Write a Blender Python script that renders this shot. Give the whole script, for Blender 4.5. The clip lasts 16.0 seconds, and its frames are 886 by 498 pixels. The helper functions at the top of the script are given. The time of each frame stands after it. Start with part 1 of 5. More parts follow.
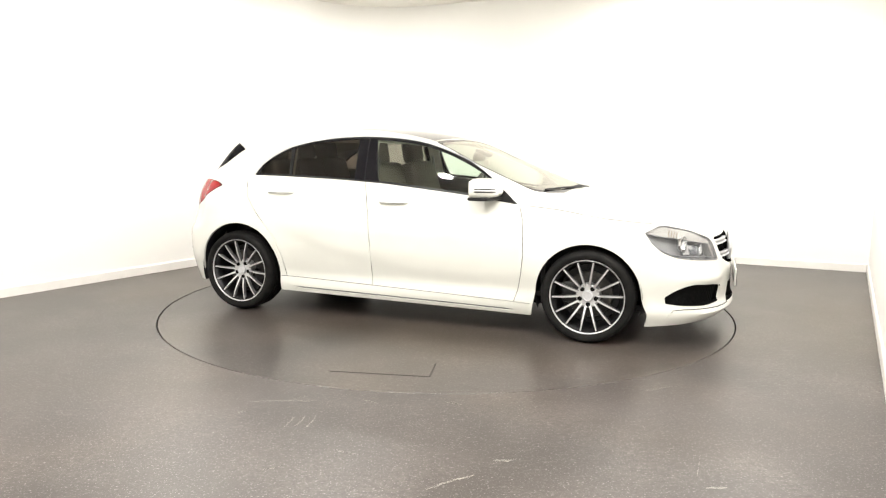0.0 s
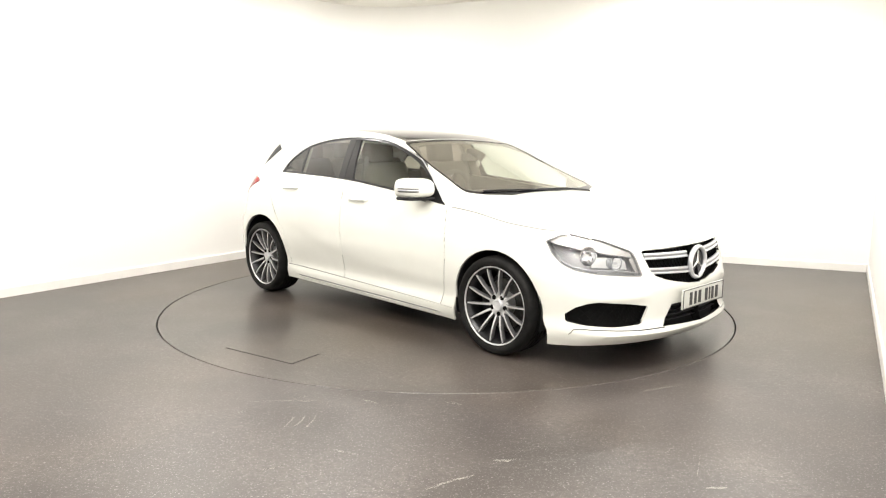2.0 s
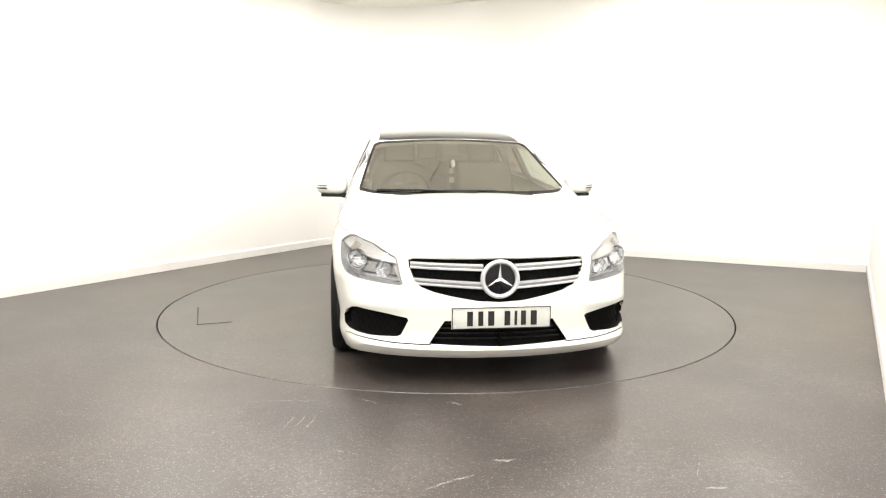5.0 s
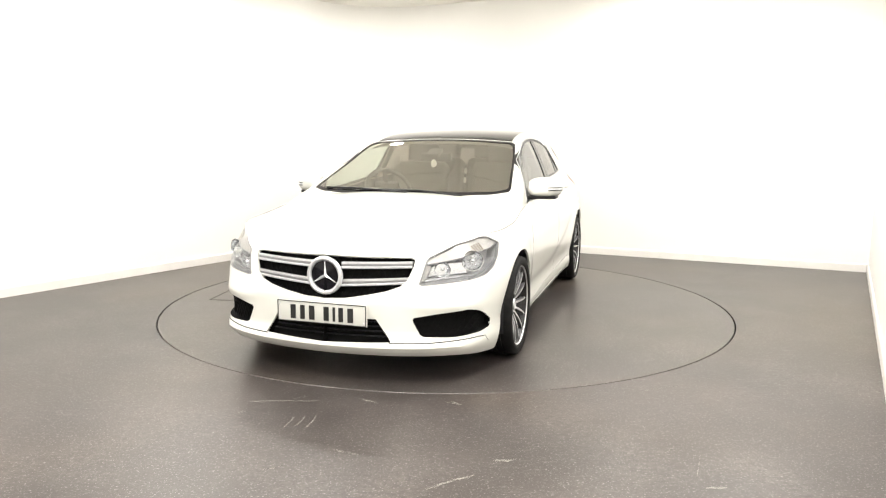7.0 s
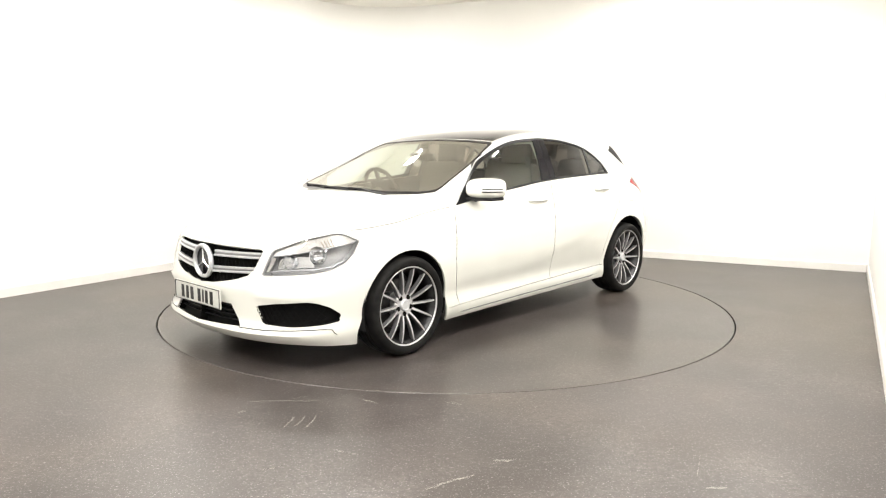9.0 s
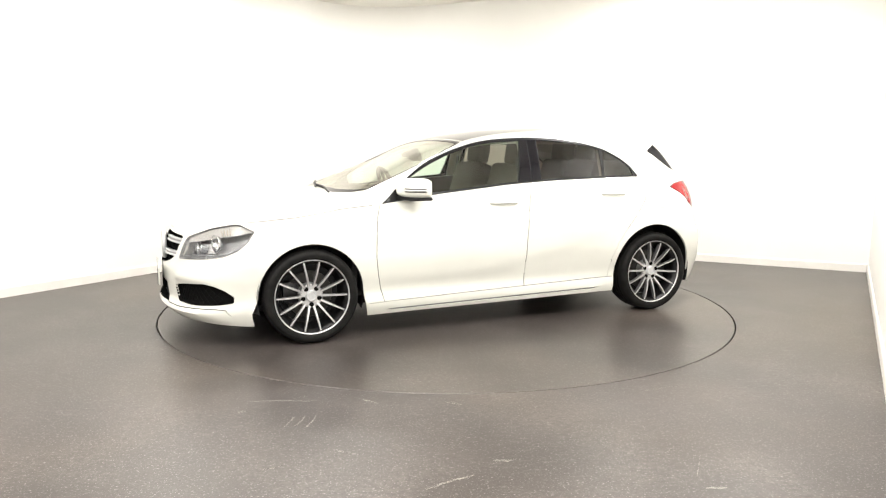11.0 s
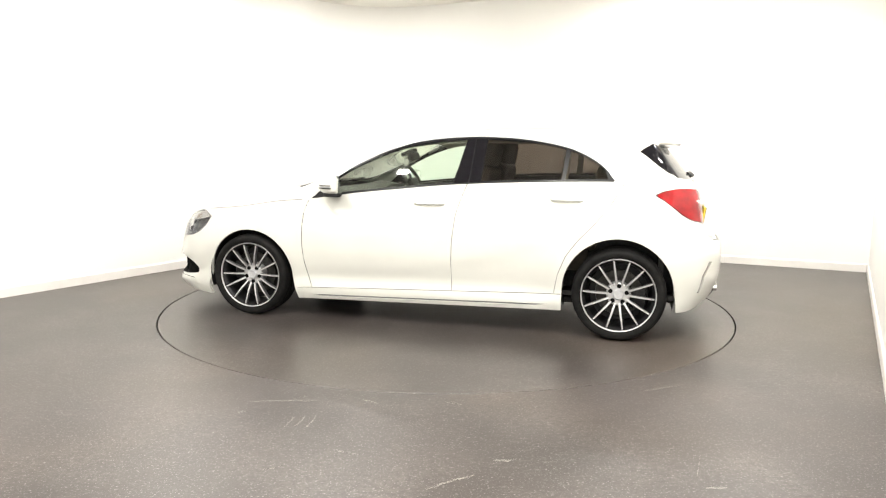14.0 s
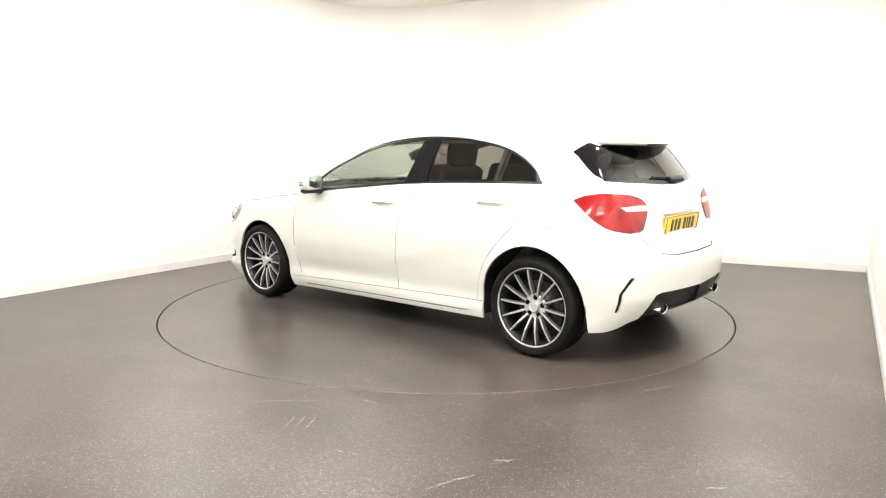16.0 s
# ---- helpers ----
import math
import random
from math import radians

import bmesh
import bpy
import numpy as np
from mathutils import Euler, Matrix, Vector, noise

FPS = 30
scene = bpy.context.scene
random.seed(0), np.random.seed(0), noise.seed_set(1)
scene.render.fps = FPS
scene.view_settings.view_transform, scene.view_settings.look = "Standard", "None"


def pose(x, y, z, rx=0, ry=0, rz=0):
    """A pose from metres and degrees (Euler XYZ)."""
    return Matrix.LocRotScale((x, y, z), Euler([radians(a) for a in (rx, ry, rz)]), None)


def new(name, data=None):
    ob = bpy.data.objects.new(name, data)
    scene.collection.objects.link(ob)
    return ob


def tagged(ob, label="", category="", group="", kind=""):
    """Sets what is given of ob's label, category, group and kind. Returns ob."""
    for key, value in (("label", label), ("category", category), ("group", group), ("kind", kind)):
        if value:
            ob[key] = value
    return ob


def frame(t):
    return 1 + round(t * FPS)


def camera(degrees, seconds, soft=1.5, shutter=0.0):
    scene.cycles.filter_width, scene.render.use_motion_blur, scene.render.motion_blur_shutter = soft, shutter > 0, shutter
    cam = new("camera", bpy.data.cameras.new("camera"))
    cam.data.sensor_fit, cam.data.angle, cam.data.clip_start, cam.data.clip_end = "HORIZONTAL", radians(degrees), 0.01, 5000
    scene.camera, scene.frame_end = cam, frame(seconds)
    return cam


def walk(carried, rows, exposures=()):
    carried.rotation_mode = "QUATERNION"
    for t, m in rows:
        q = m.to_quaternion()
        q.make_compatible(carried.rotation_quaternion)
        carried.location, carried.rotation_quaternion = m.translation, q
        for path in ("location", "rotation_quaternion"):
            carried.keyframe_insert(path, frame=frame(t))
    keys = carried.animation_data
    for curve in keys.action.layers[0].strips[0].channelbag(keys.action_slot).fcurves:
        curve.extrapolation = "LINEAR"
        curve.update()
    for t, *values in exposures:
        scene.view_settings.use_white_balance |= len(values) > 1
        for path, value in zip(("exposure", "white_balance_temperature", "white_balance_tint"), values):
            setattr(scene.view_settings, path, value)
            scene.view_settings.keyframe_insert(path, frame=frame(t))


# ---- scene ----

# ---------- camera (it stands still) ----------
cam = camera(64.32, 16.0, soft=1.2)
EYE = Matrix.Translation((0, -5.756, 1.268)) @ Euler((radians(90 - 8.205), 0, radians(0.256))).to_matrix().to_4x4() @ pose(0, 0, 0, 0, 0, 0.275)
walk(cam, [(0, EYE), (16, EYE)], exposures=[(0, -0.12, 6400, 10), (16, -0.12, 6400, 10)])

# the turntable turns clockwise, evenly
TURN_START, TURN_RATE = -20.29, -12.462
CAR_OFF = (-0.053, 0.005)


def turn(t):
    return TURN_START + TURN_RATE * t


# ---------- world and light ----------
world = bpy.data.worlds.new("world")
scene.world = world
world.use_nodes = True
world.node_tree.nodes["Background"].inputs[0].default_value = (0.9, 0.93, 1.0, 1)
world.node_tree.nodes["Background"].inputs[1].default_value = 0.05
LAMP_WATTS = 46
CEIL_Z = 3.07


# ---------- materials ----------
def mat(name, base, rough=0.5, metal=0.0, spec=0.5, coat=0.0):
    m = bpy.data.materials.new(name)
    m.use_nodes = True
    b = m.node_tree.nodes["Principled BSDF"]
    b.inputs["Base Color"].default_value = (*base, 1)
    b.inputs["Roughness"].default_value = rough
    b.inputs["Metallic"].default_value = metal
    b.inputs["Specular IOR Level"].default_value = spec
    b.inputs["Coat Weight"].default_value = coat
    b.inputs["Coat Roughness"].default_value = 0.04
    return m


def node(m, kind, **inputs):
    n = m.node_tree.nodes.new(kind)
    for k, v in inputs.items():
        n.inputs[k.replace("_", " ")].default_value = v
    return n


def noise_at(m, scale, detail=4.0, rough=0.6, coord="Object"):
    tc = node(m, "ShaderNodeTexCoord")
    n = node(m, "ShaderNodeTexNoise", Scale=scale, Detail=detail, Roughness=rough)
    m.node_tree.links.new(tc.outputs[coord], n.inputs["Vector"])
    return n


def ramp(m, src, a, b, lo=0.35, hi=0.65):
    r = m.node_tree.nodes.new("ShaderNodeValToRGB")
    e = r.color_ramp.elements
    e[0].position, e[0].color = lo, (*a, 1)
    e[1].position, e[1].color = hi, (*b, 1)
    m.node_tree.links.new(src, r.inputs["Fac"])
    return r


def bump(m, src, strength, dist):
    n = node(m, "ShaderNodeBump", Strength=strength, Distance=dist)
    m.node_tree.links.new(src, n.inputs["Height"])
    m.node_tree.links.new(n.outputs["Normal"], m.node_tree.nodes["Principled BSDF"].inputs["Normal"])


def mixed(m, a, b, fac, how="MIX"):
    n = m.node_tree.nodes.new("ShaderNodeMix")
    n.data_type, n.blend_type = "RGBA", how
    if isinstance(fac, float):
        n.inputs["Factor"].default_value = fac
    else:
        m.node_tree.links.new(fac, n.inputs["Factor"])
    m.node_tree.links.new(a, n.inputs["A"])
    m.node_tree.links.new(b, n.inputs["B"])
    return n.outputs["Result"]


def vary(m, a, b, scale, rough=None, strength=0.0, dist=0.001, lo=0.35, hi=0.65):
    """Colour between a and b by a noise of that scale, and with it roughness and relief."""
    n = noise_at(m, scale)
    r = ramp(m, n.outputs["Fac"], a, b, lo, hi)
    links, p = m.node_tree.links, m.node_tree.nodes["Principled BSDF"]
    links.new(r.outputs["Color"], p.inputs["Base Color"])
    if rough:
        q = node(m, "ShaderNodeMapRange", To_Min=rough[0], To_Max=rough[1])
        links.new(n.outputs["Fac"], q.inputs["Value"])
        links.new(q.outputs["Result"], p.inputs["Roughness"])
    if strength:
        bump(m, n.outputs["Fac"], strength, dist)
    return m


PAINT = vary(mat("car_paint", (0.8, 0.8, 0.76), 0.32, coat=1.0), (0.665, 0.668, 0.622), (0.69, 0.693, 0.647), 3.0)
BLACK = vary(mat("black_plastic", (0.012, 0.012, 0.013), 0.45, spec=0.22), (0.010, 0.010, 0.011), (0.02, 0.02, 0.021), 90, (0.35, 0.6), 0.15, 0.0005)
GLOSS = mat("gloss_black", (0.006, 0.0055, 0.008), 0.06, spec=0.28)
TRIM = mat("window_trim", (0.012, 0.012, 0.013), 0.3, spec=0.22)
SEAL = mat("seam_rubber", (0.14, 0.14, 0.135), 0.8)
CHROME = mat("chrome", (0.82, 0.83, 0.85), 0.14, 1.0)
SILVER = vary(mat("silver_paint", (0.62, 0.63, 0.65), 0.36, 0.6), (0.58, 0.59, 0.61), (0.66, 0.67, 0.69), 40)
ALLOY = vary(mat("alloy", (0.66, 0.66, 0.67), 0.28, 0.82), (0.56, 0.56, 0.57), (0.64, 0.64, 0.65), 30, (0.40, 0.52))
# darker copy of the alloy: shade on the spoke sides put into colour
ALLOY_SIDE_SHADE = vary(mat("alloy_spoke_side_shade", (0.2, 0.2, 0.21), 0.45, 0.6), (0.16, 0.16, 0.165), (0.2, 0.2, 0.205), 30)
# near-black alloy copy: the shade behind the spokes is put into its colour
ALLOY_SHADED = vary(mat("alloy_shaded", (0.22, 0.22, 0.23), 0.35, 0.85), (0.030, 0.030, 0.032), (0.05, 0.05, 0.052), 30)
RUBBER = vary(mat("tyre_rubber", (0.015, 0.015, 0.015), 0.6, spec=0.12), (0.006, 0.006, 0.006), (0.013, 0.0125, 0.012), 14, (0.45, 0.75), 0.2, 0.001)
DISC = vary(mat("brake_steel", (0.3, 0.29, 0.28), 0.35, 1.0), (0.045, 0.044, 0.042), (0.08, 0.078, 0.075), 25)
CLOTH = vary(mat("seat_cloth", (0.05, 0.05, 0.052), 0.9), (0.075, 0.064, 0.051), (0.108, 0.093, 0.074), 22, None, 0.2, 0.001)
LINER = vary(mat("headlining", (0.35, 0.34, 0.31), 0.9), (0.46, 0.44, 0.38), (0.52, 0.50, 0.44), 120)
CABIN = vary(mat("cabin_plastic", (0.025, 0.025, 0.026), 0.6), (0.035, 0.034, 0.032), (0.055, 0.053, 0.05), 60, None, 0.3, 0.0006)
WHITE_PLATE = mat("plate_white", (0.56, 0.565, 0.53), 0.4, spec=0.3)
YELLOW_PLATE = mat("plate_yellow", (0.80, 0.55, 0.05), 0.35)
INK = mat("plate_black", (0.012, 0.012, 0.012), 0.4)
REFLECTOR = mat("lamp_reflector", (0.75, 0.76, 0.78), 0.16, 1.0)
LAMP_GREY = vary(mat("lamp_housing", (0.25, 0.25, 0.26), 0.34, 0.55), (0.21, 0.21, 0.22), (0.27, 0.27, 0.28), 60)
AMBER = mat("pale_amber_lens", (0.36, 0.32, 0.27), 0.25)
HOUSING = vary(mat("lamp_inner_shell", (0.48, 0.48, 0.49), 0.35, 0.25), (0.32, 0.32, 0.328), (0.37, 0.37, 0.378), 12)
RIB = mat("mesh_plastic", (0.006, 0.006, 0.006), 0.75, spec=0.06)
VOID = mat("deep_black", (0.004, 0.004, 0.004), 0.7, spec=0.1)
LAMP_DARK = mat("lamp_bezel", (0.20, 0.20, 0.205), 0.35)
LAMP_PALE = vary(mat("lamp_pale_strip", (0.6, 0.58, 0.55), 0.3, 0.2), (0.36, 0.345, 0.33), (0.46, 0.445, 0.43), 90)
DISK_WHITE = mat("card_white", (0.75, 0.74, 0.7), 0.6)


def glassy(name, tint, gloss=0.02, head_on=0.08, sheen=(0.8, 0.8, 0.8)):
    """A thin pane: tinted see-through, with a mirror share that grows towards grazing views."""
    m = bpy.data.materials.new(name)
    m.use_nodes = True
    nt = m.node_tree
    nt.nodes.clear()
    out = nt.nodes.new("ShaderNodeOutputMaterial")
    mix = nt.nodes.new("ShaderNodeMixShader")
    lw = node(m, "ShaderNodeLayerWeight", Blend=0.5)
    pw = nt.nodes.new("ShaderNodeMath")
    pw.operation = "POWER"
    pw.inputs[1].default_value = 4.0
    ma = nt.nodes.new("ShaderNodeMapRange")
    ma.inputs["To Min"].default_value = head_on
    tr = node(m, "ShaderNodeBsdfTransparent", Color=(*tint, 1))
    gl = node(m, "ShaderNodeBsdfGlossy", Roughness=gloss, Color=(*sheen, 1))
    nt.links.new(lw.outputs["Facing"], pw.inputs[0])
    nt.links.new(pw.outputs[0], ma.inputs["Value"])
    nt.links.new(ma.outputs["Result"], mix.inputs[0])
    nt.links.new(tr.outputs[0], mix.inputs[1])
    nt.links.new(gl.outputs[0], mix.inputs[2])
    nt.links.new(mix.outputs[0], out.inputs[0])
    return m


GLASS_FRONT = glassy("green_tinted_glass", (0.84, 0.93, 0.85), 0.02, 0.07)
GLASS_SCREEN = glassy("windscreen_glass", (0.96, 0.97, 0.91), 0.03, 0.34, (0.88, 0.86, 0.80))
GLASS_DARK = glassy("privacy_glass", (0.30, 0.268, 0.238), 0.02, 0.045)
GLASS_REAR = glassy("rear_privacy_glass", (0.18, 0.165, 0.15), 0.02, 0.04)
LENS = glassy("clear_lens", (0.92, 0.93, 0.94), 0.01, 0.05)


def red_lens():
    m = vary(mat("red_lens", (0.30, 0.004, 0.007), 0.15, coat=0.2), (0.20, 0.003, 0.005), (0.36, 0.005, 0.008), 9)
    n = noise_at(m, 120)
    bump(m, n.outputs["Fac"], 0.15, 0.001)
    return m


RED = red_lens()
RED_DARK = mat("dark_red_edge", (0.045, 0.008, 0.01), 0.3)
PALE_LENS = mat("pale_lens", (0.72, 0.52, 0.52), 0.12, coat=1.0)


def wall_paint():
    m = mat("wall_paint", (0.84, 0.82, 0.78), 0.75)
    big, fine = noise_at(m, 0.7), noise_at(m, 180)
    a = ramp(m, big.outputs["Fac"], (0.875, 0.865, 0.835), (0.895, 0.885, 0.86))
    m.node_tree.links.new(a.outputs["Color"], m.node_tree.nodes["Principled BSDF"].inputs["Base Color"])
    bump(m, fine.outputs["Fac"], 0.12, 0.001)
    return m


def floor_vinyl(name, rough, grit=0.3):
    """Speckled grey safety vinyl with scuffs and a worn sheen."""
    m = mat(name, (0.06, 0.055, 0.052), 0.3, spec=0.42)
    links, p = m.node_tree.links, m.node_tree.nodes["Principled BSDF"]
    big = noise_at(m, 1.1, 3.0, 0.5)
    a = ramp(m, big.outputs["Fac"], (0.040, 0.0335, 0.0305), (0.060, 0.051, 0.047), 0.3, 0.7)
    # warm, browner drifts over the grey
    warm = noise_at(m, 0.45, 2.0, 0.5)
    w = ramp(m, warm.outputs["Fac"], (0, 0, 0), (0.016, 0.010, 0.002), 0.46, 0.66)
    col = mixed(m, a.outputs["Color"], w.outputs["Color"], 1.0, "ADD")
    # fine pale and dark flecks of the safety vinyl
    for size, lift, lo, hi in ((118, 0.25, 0.63, 0.72), (64, 0.10, 0.63, 0.72)):
        fleck = noise_at(m, size, 1.0, 0.5)
        b = ramp(m, fleck.outputs["Fac"], (0.0, 0.0, 0.0), (lift, lift * 0.98, lift), lo, hi)
        col = mixed(m, col, b.outputs["Color"], 0.6, "ADD")
    pit = noise_at(m, 105, 3.0, 0.7)
    b = ramp(m, pit.outputs["Fac"], (0.55, 0.55, 0.55), (1.0, 1.0, 1.0), 0.34, 0.50)
    col = mixed(m, col, b.outputs["Color"], 0.75, "MULTIPLY")
    # faint short scuffs, crossing at two angles, only here and there
    tc = node(m, "ShaderNodeTexCoord")
    where = noise_at(m, 1.3, 2.0, 0.5)
    gate = ramp(m, where.outputs["Fac"], (0, 0, 0), (1, 1, 1), 0.50, 0.66)
    for turned, wide in ((0.9, (5.0, 46.0, 1.0)), (-0.5, (6.0, 52.0, 1.0)), (2.2, (5.0, 60.0, 1.0))):
        mp = node(m, "ShaderNodeMapping", Scale=wide, Rotation=(0, 0, turned))
        links.new(tc.outputs["Object"], mp.inputs["Vector"])
        sc = node(m, "ShaderNodeTexNoise", Scale=1.3, Detail=4.0, Roughness=0.6)
        links.new(mp.outputs["Vector"], sc.inputs["Vector"])
        t = ramp(m, sc.outputs["Fac"], (0, 0, 0), (0.06, 0.055, 0.052), 0.60, 0.74)
        col = mixed(m, col, mixed(m, t.outputs["Color"], gate.outputs["Color"], 1.0, "MULTIPLY"), 1.0, "ADD")
    # rubbed patches, broken up finely
    rub, fine = noise_at(m, 1.7, 3.0, 0.6), noise_at(m, 34, 6.0, 0.8)
    r1 = ramp(m, rub.outputs["Fac"], (0, 0, 0), (1, 1, 1), 0.42, 0.72)
    r2 = ramp(m, fine.outputs["Fac"], (0, 0, 0), (0.085, 0.075, 0.070), 0.42, 0.70)
    col = mixed(m, col, mixed(m, r1.outputs["Color"], r2.outputs["Color"], 1.0, "MULTIPLY"), 1.0, "ADD")
    links.new(col, p.inputs["Base Color"])
    q = node(m, "ShaderNodeMapRange", To_Min=rough[0], To_Max=rough[1])
    links.new(big.outputs["Fac"], q.inputs["Value"])
    links.new(q.outputs["Result"], p.inputs["Roughness"])
    grain = noise_at(m, 55, 3.0, 0.6)
    bump(m, grain.outputs["Fac"], grit, 0.002)
    return m


WALL = wall_paint()
SKIRT = vary(mat("skirting_paint", (0.82, 0.80, 0.77), 0.4), (0.80, 0.78, 0.75), (0.84, 0.82, 0.79), 6)
CEIL = vary(mat("ceiling_board", (0.82, 0.79, 0.70), 0.8), (0.87, 0.85, 0.79), (0.90, 0.88, 0.825), 2)
FLOOR = floor_vinyl("floor_vinyl", (0.31, 0.40))
PLATFORM = floor_vinyl("platform_vinyl", (0.27, 0.36), 0.16)
GAP = mat("dark_gap", (0.02, 0.018, 0.016), 0.8)
MARK = mat("floor_mark", (0.035, 0.03, 0.028), 0.6)
TAPE = vary(mat("pale_green_strip", (0.55, 0.60, 0.42), 0.5), (0.5, 0.55, 0.38), (0.6, 0.65, 0.47), 30)


def scuff_material():
    """Pale rubbed streaks, broken by fine gaps."""
    m = mat("scuff", (0.42, 0.40, 0.36), 0.55)
    nt = m.node_tree
    n = noise_at(m, 42, 5.0, 0.75)
    r = ramp(m, n.outputs["Fac"], (0, 0, 0), (0.62, 0.62, 0.62), 0.38, 0.62)
    nt.links.new(r.outputs["Color"], nt.nodes["Principled BSDF"].inputs["Alpha"])
    return m


SCUFF = scuff_material()


def glow(name, colour, power):
    m = bpy.data.materials.new(name)
    m.use_nodes = True
    b = m.node_tree.nodes["Principled BSDF"]
    b.inputs["Emission Color"].default_value = (*colour, 1)
    b.inputs["Emission Strength"].default_value = power
    return m


PANEL_GLOW = glow("lamp_diffuser", (1.0, 0.96, 0.892), 40.0)


# ---------- mesh helpers ----------
def part(name, bm, material, parent=None, label="", smooth=True):
    me = bpy.data.meshes.new(name)
    bm.to_mesh(me)
    bm.free()
    for f in me.polygons:
        f.use_smooth = smooth
    for m in material if isinstance(material, (list, tuple)) else [material]:
        me.materials.append(m)
    ob = new(name, me)
    ob.parent = parent
    if smooth:
        try:
            me.set_sharp_from_angle(angle=radians(38))
        except AttributeError:
            pass
    if label:
        tagged(ob, label)
    return ob


def poly_prism(corners, z0, z1):
    """A prism over a plan polygon."""
    bm = bmesh.new()
    lo = [bm.verts.new((x, y, z0)) for x, y in corners]
    hi = [bm.verts.new((x, y, z1)) for x, y in corners]
    n = len(corners)
    for i in range(n):
        bm.faces.new((lo[i], lo[(i + 1) % n], hi[(i + 1) % n], hi[i]))
    bm.faces.new(hi)
    bm.faces.new(lo[::-1])
    bmesh.ops.recalc_face_normals(bm, faces=bm.faces)
    return bm


def block(size, at=(0, 0, 0), bevel=0.0, segs=2, rot=None):
    bm = bmesh.new()
    bmesh.ops.create_cube(bm, size=1)
    bmesh.ops.scale(bm, vec=size, verts=bm.verts)
    if bevel:
        bmesh.ops.bevel(bm, geom=list(bm.edges), offset=bevel, segments=segs, affect="EDGES", profile=0.6)
    if rot:
        bmesh.ops.rotate(bm, matrix=Euler([radians(a) for a in rot]).to_matrix(), verts=bm.verts)
    bmesh.ops.translate(bm, vec=at, verts=bm.verts)
    return bm


def join(*bms):
    out = bms[0]
    for b in bms[1:]:
        me = bpy.data.meshes.new("tmp")
        b.to_mesh(me)
        b.free()
        out.from_mesh(me)
        bpy.data.meshes.remove(me)
    return out


def lathe(profile, steps=64, axis="y"):
    """Turn a profile of (radius, offset along the axis) about the y axis."""
    bm = bmesh.new()
    rings = []
    for k in range(steps):
        a = 2 * math.pi * k / steps
        rings.append([bm.verts.new((r * math.cos(a), o, r * math.sin(a))) for r, o in profile])
    for k in range(steps):
        p, q = rings[k], rings[(k + 1) % steps]
        for i in range(len(profile) - 1):
            bm.faces.new((p[i], p[i + 1], q[i + 1], q[i]))
    bmesh.ops.recalc_face_normals(bm, faces=bm.faces)
    return bm


def tube(points, radius, sides=8, closed=False):
    bm = bmesh.new()
    pts = [Vector(p) for p in points]
    rings, n = [], len(pts)
    for i, p in enumerate(pts):
        a, b = pts[(i - 1) % n if closed else max(i - 1, 0)], pts[(i + 1) % n if closed else min(i + 1, n - 1)]
        q = (b - a).to_track_quat("Z", "Y")
        rings.append([bm.verts.new(p + q @ Vector((radius * math.cos(2 * math.pi * k / sides), radius * math.sin(2 * math.pi * k / sides), 0))) for k in range(sides)])
    for i in range(n if closed else n - 1):
        r, s = rings[i], rings[(i + 1) % n]
        for k in range(sides):
            bm.faces.new((r[k], r[(k + 1) % sides], s[(k + 1) % sides], s[k]))
    if not closed:
        bm.faces.new(rings[0][::-1])
        bm.faces.new(rings[-1])
    bmesh.ops.recalc_face_normals(bm, faces=bm.faces)
    return bm


# ---------- the room ----------
K1, K2, K3, K4 = (-1.152, 4.058), (4.400, 1.502), (-0.30, -6.86), (-6.17, -3.77)
BEND = 1.0  # the far corner is rounded, this far along either wall


def wall(name, a, b, thick=0.15):
    a, b = Vector(a), Vector(b)
    d = (b - a).normalized()
    n = Vector((d.y, -d.x))
    if n.dot(Vector((0, -1)) - a) > 0:
        n = -n
    a, b = a - d * 0.0, b + d * 0.0
    bm = poly_prism([a, b, b + n * thick, a + n * thick], 0, CEIL_Z)
    return tagged(part(name, bm, WALL, smooth=False), "plain white painted wall with a white skirting", "wall", kind="structure"), d, n


def skirting(a, b):
    a, b = Vector(a), Vector(b)
    d = (b - a).normalized()
    n = Vector((d.y, -d.x))
    if n.dot(Vector((0, -1)) - a) < 0:
        n = -n
    a, b = a + d * 0.02, b - d * 0.02
    bm = bmesh.new()
    prof = [(0.001, 0.0), (0.016, 0.0), (0.016, 0.075), (0.010, 0.088), (0.001, 0.09)]
    rows = [[bm.verts.new((*(p + n * o), z)) for o, z in prof] for p in (a, b)]
    for i in range(len(prof) - 1):
        bm.faces.new((rows[0][i], rows[0][i + 1], rows[1][i + 1], rows[1][i]))
    bmesh.ops.recalc_face_normals(bm, faces=bm.faces)
    return tagged(part("baseboard", bm, SKIRT, smooth=False), "white painted skirting board along the wall", "baseboard", kind="structure")


C_WEST = Vector(K1) + (Vector(K4) - Vector(K1)).normalized() * BEND
C_NORTH = Vector(K1) + (Vector(K2) - Vector(K1)).normalized() * BEND


def corner_line(k=1.0, steps=20):
    """The rounded corner in plan; k over 1 lies outside the room."""
    out = []
    for i in range(steps + 1):
        t = i / steps
        out.append(((1 - t) ** 3 * C_WEST + 3 * t * (1 - t) ** 2 * C_WEST.lerp(Vector(K1), 0.62) + 3 * t * t * (1 - t) * C_NORTH.lerp(Vector(K1), 0.62) + t ** 3 * C_NORTH) * k)
    return out


for nm, a, b in (("wall_west", K4, C_WEST), ("wall_north", C_NORTH, K2), ("wall_east", K2, K3), ("wall_south", K3, K4)):
    wall(nm, a, b)
    skirting(a, b)


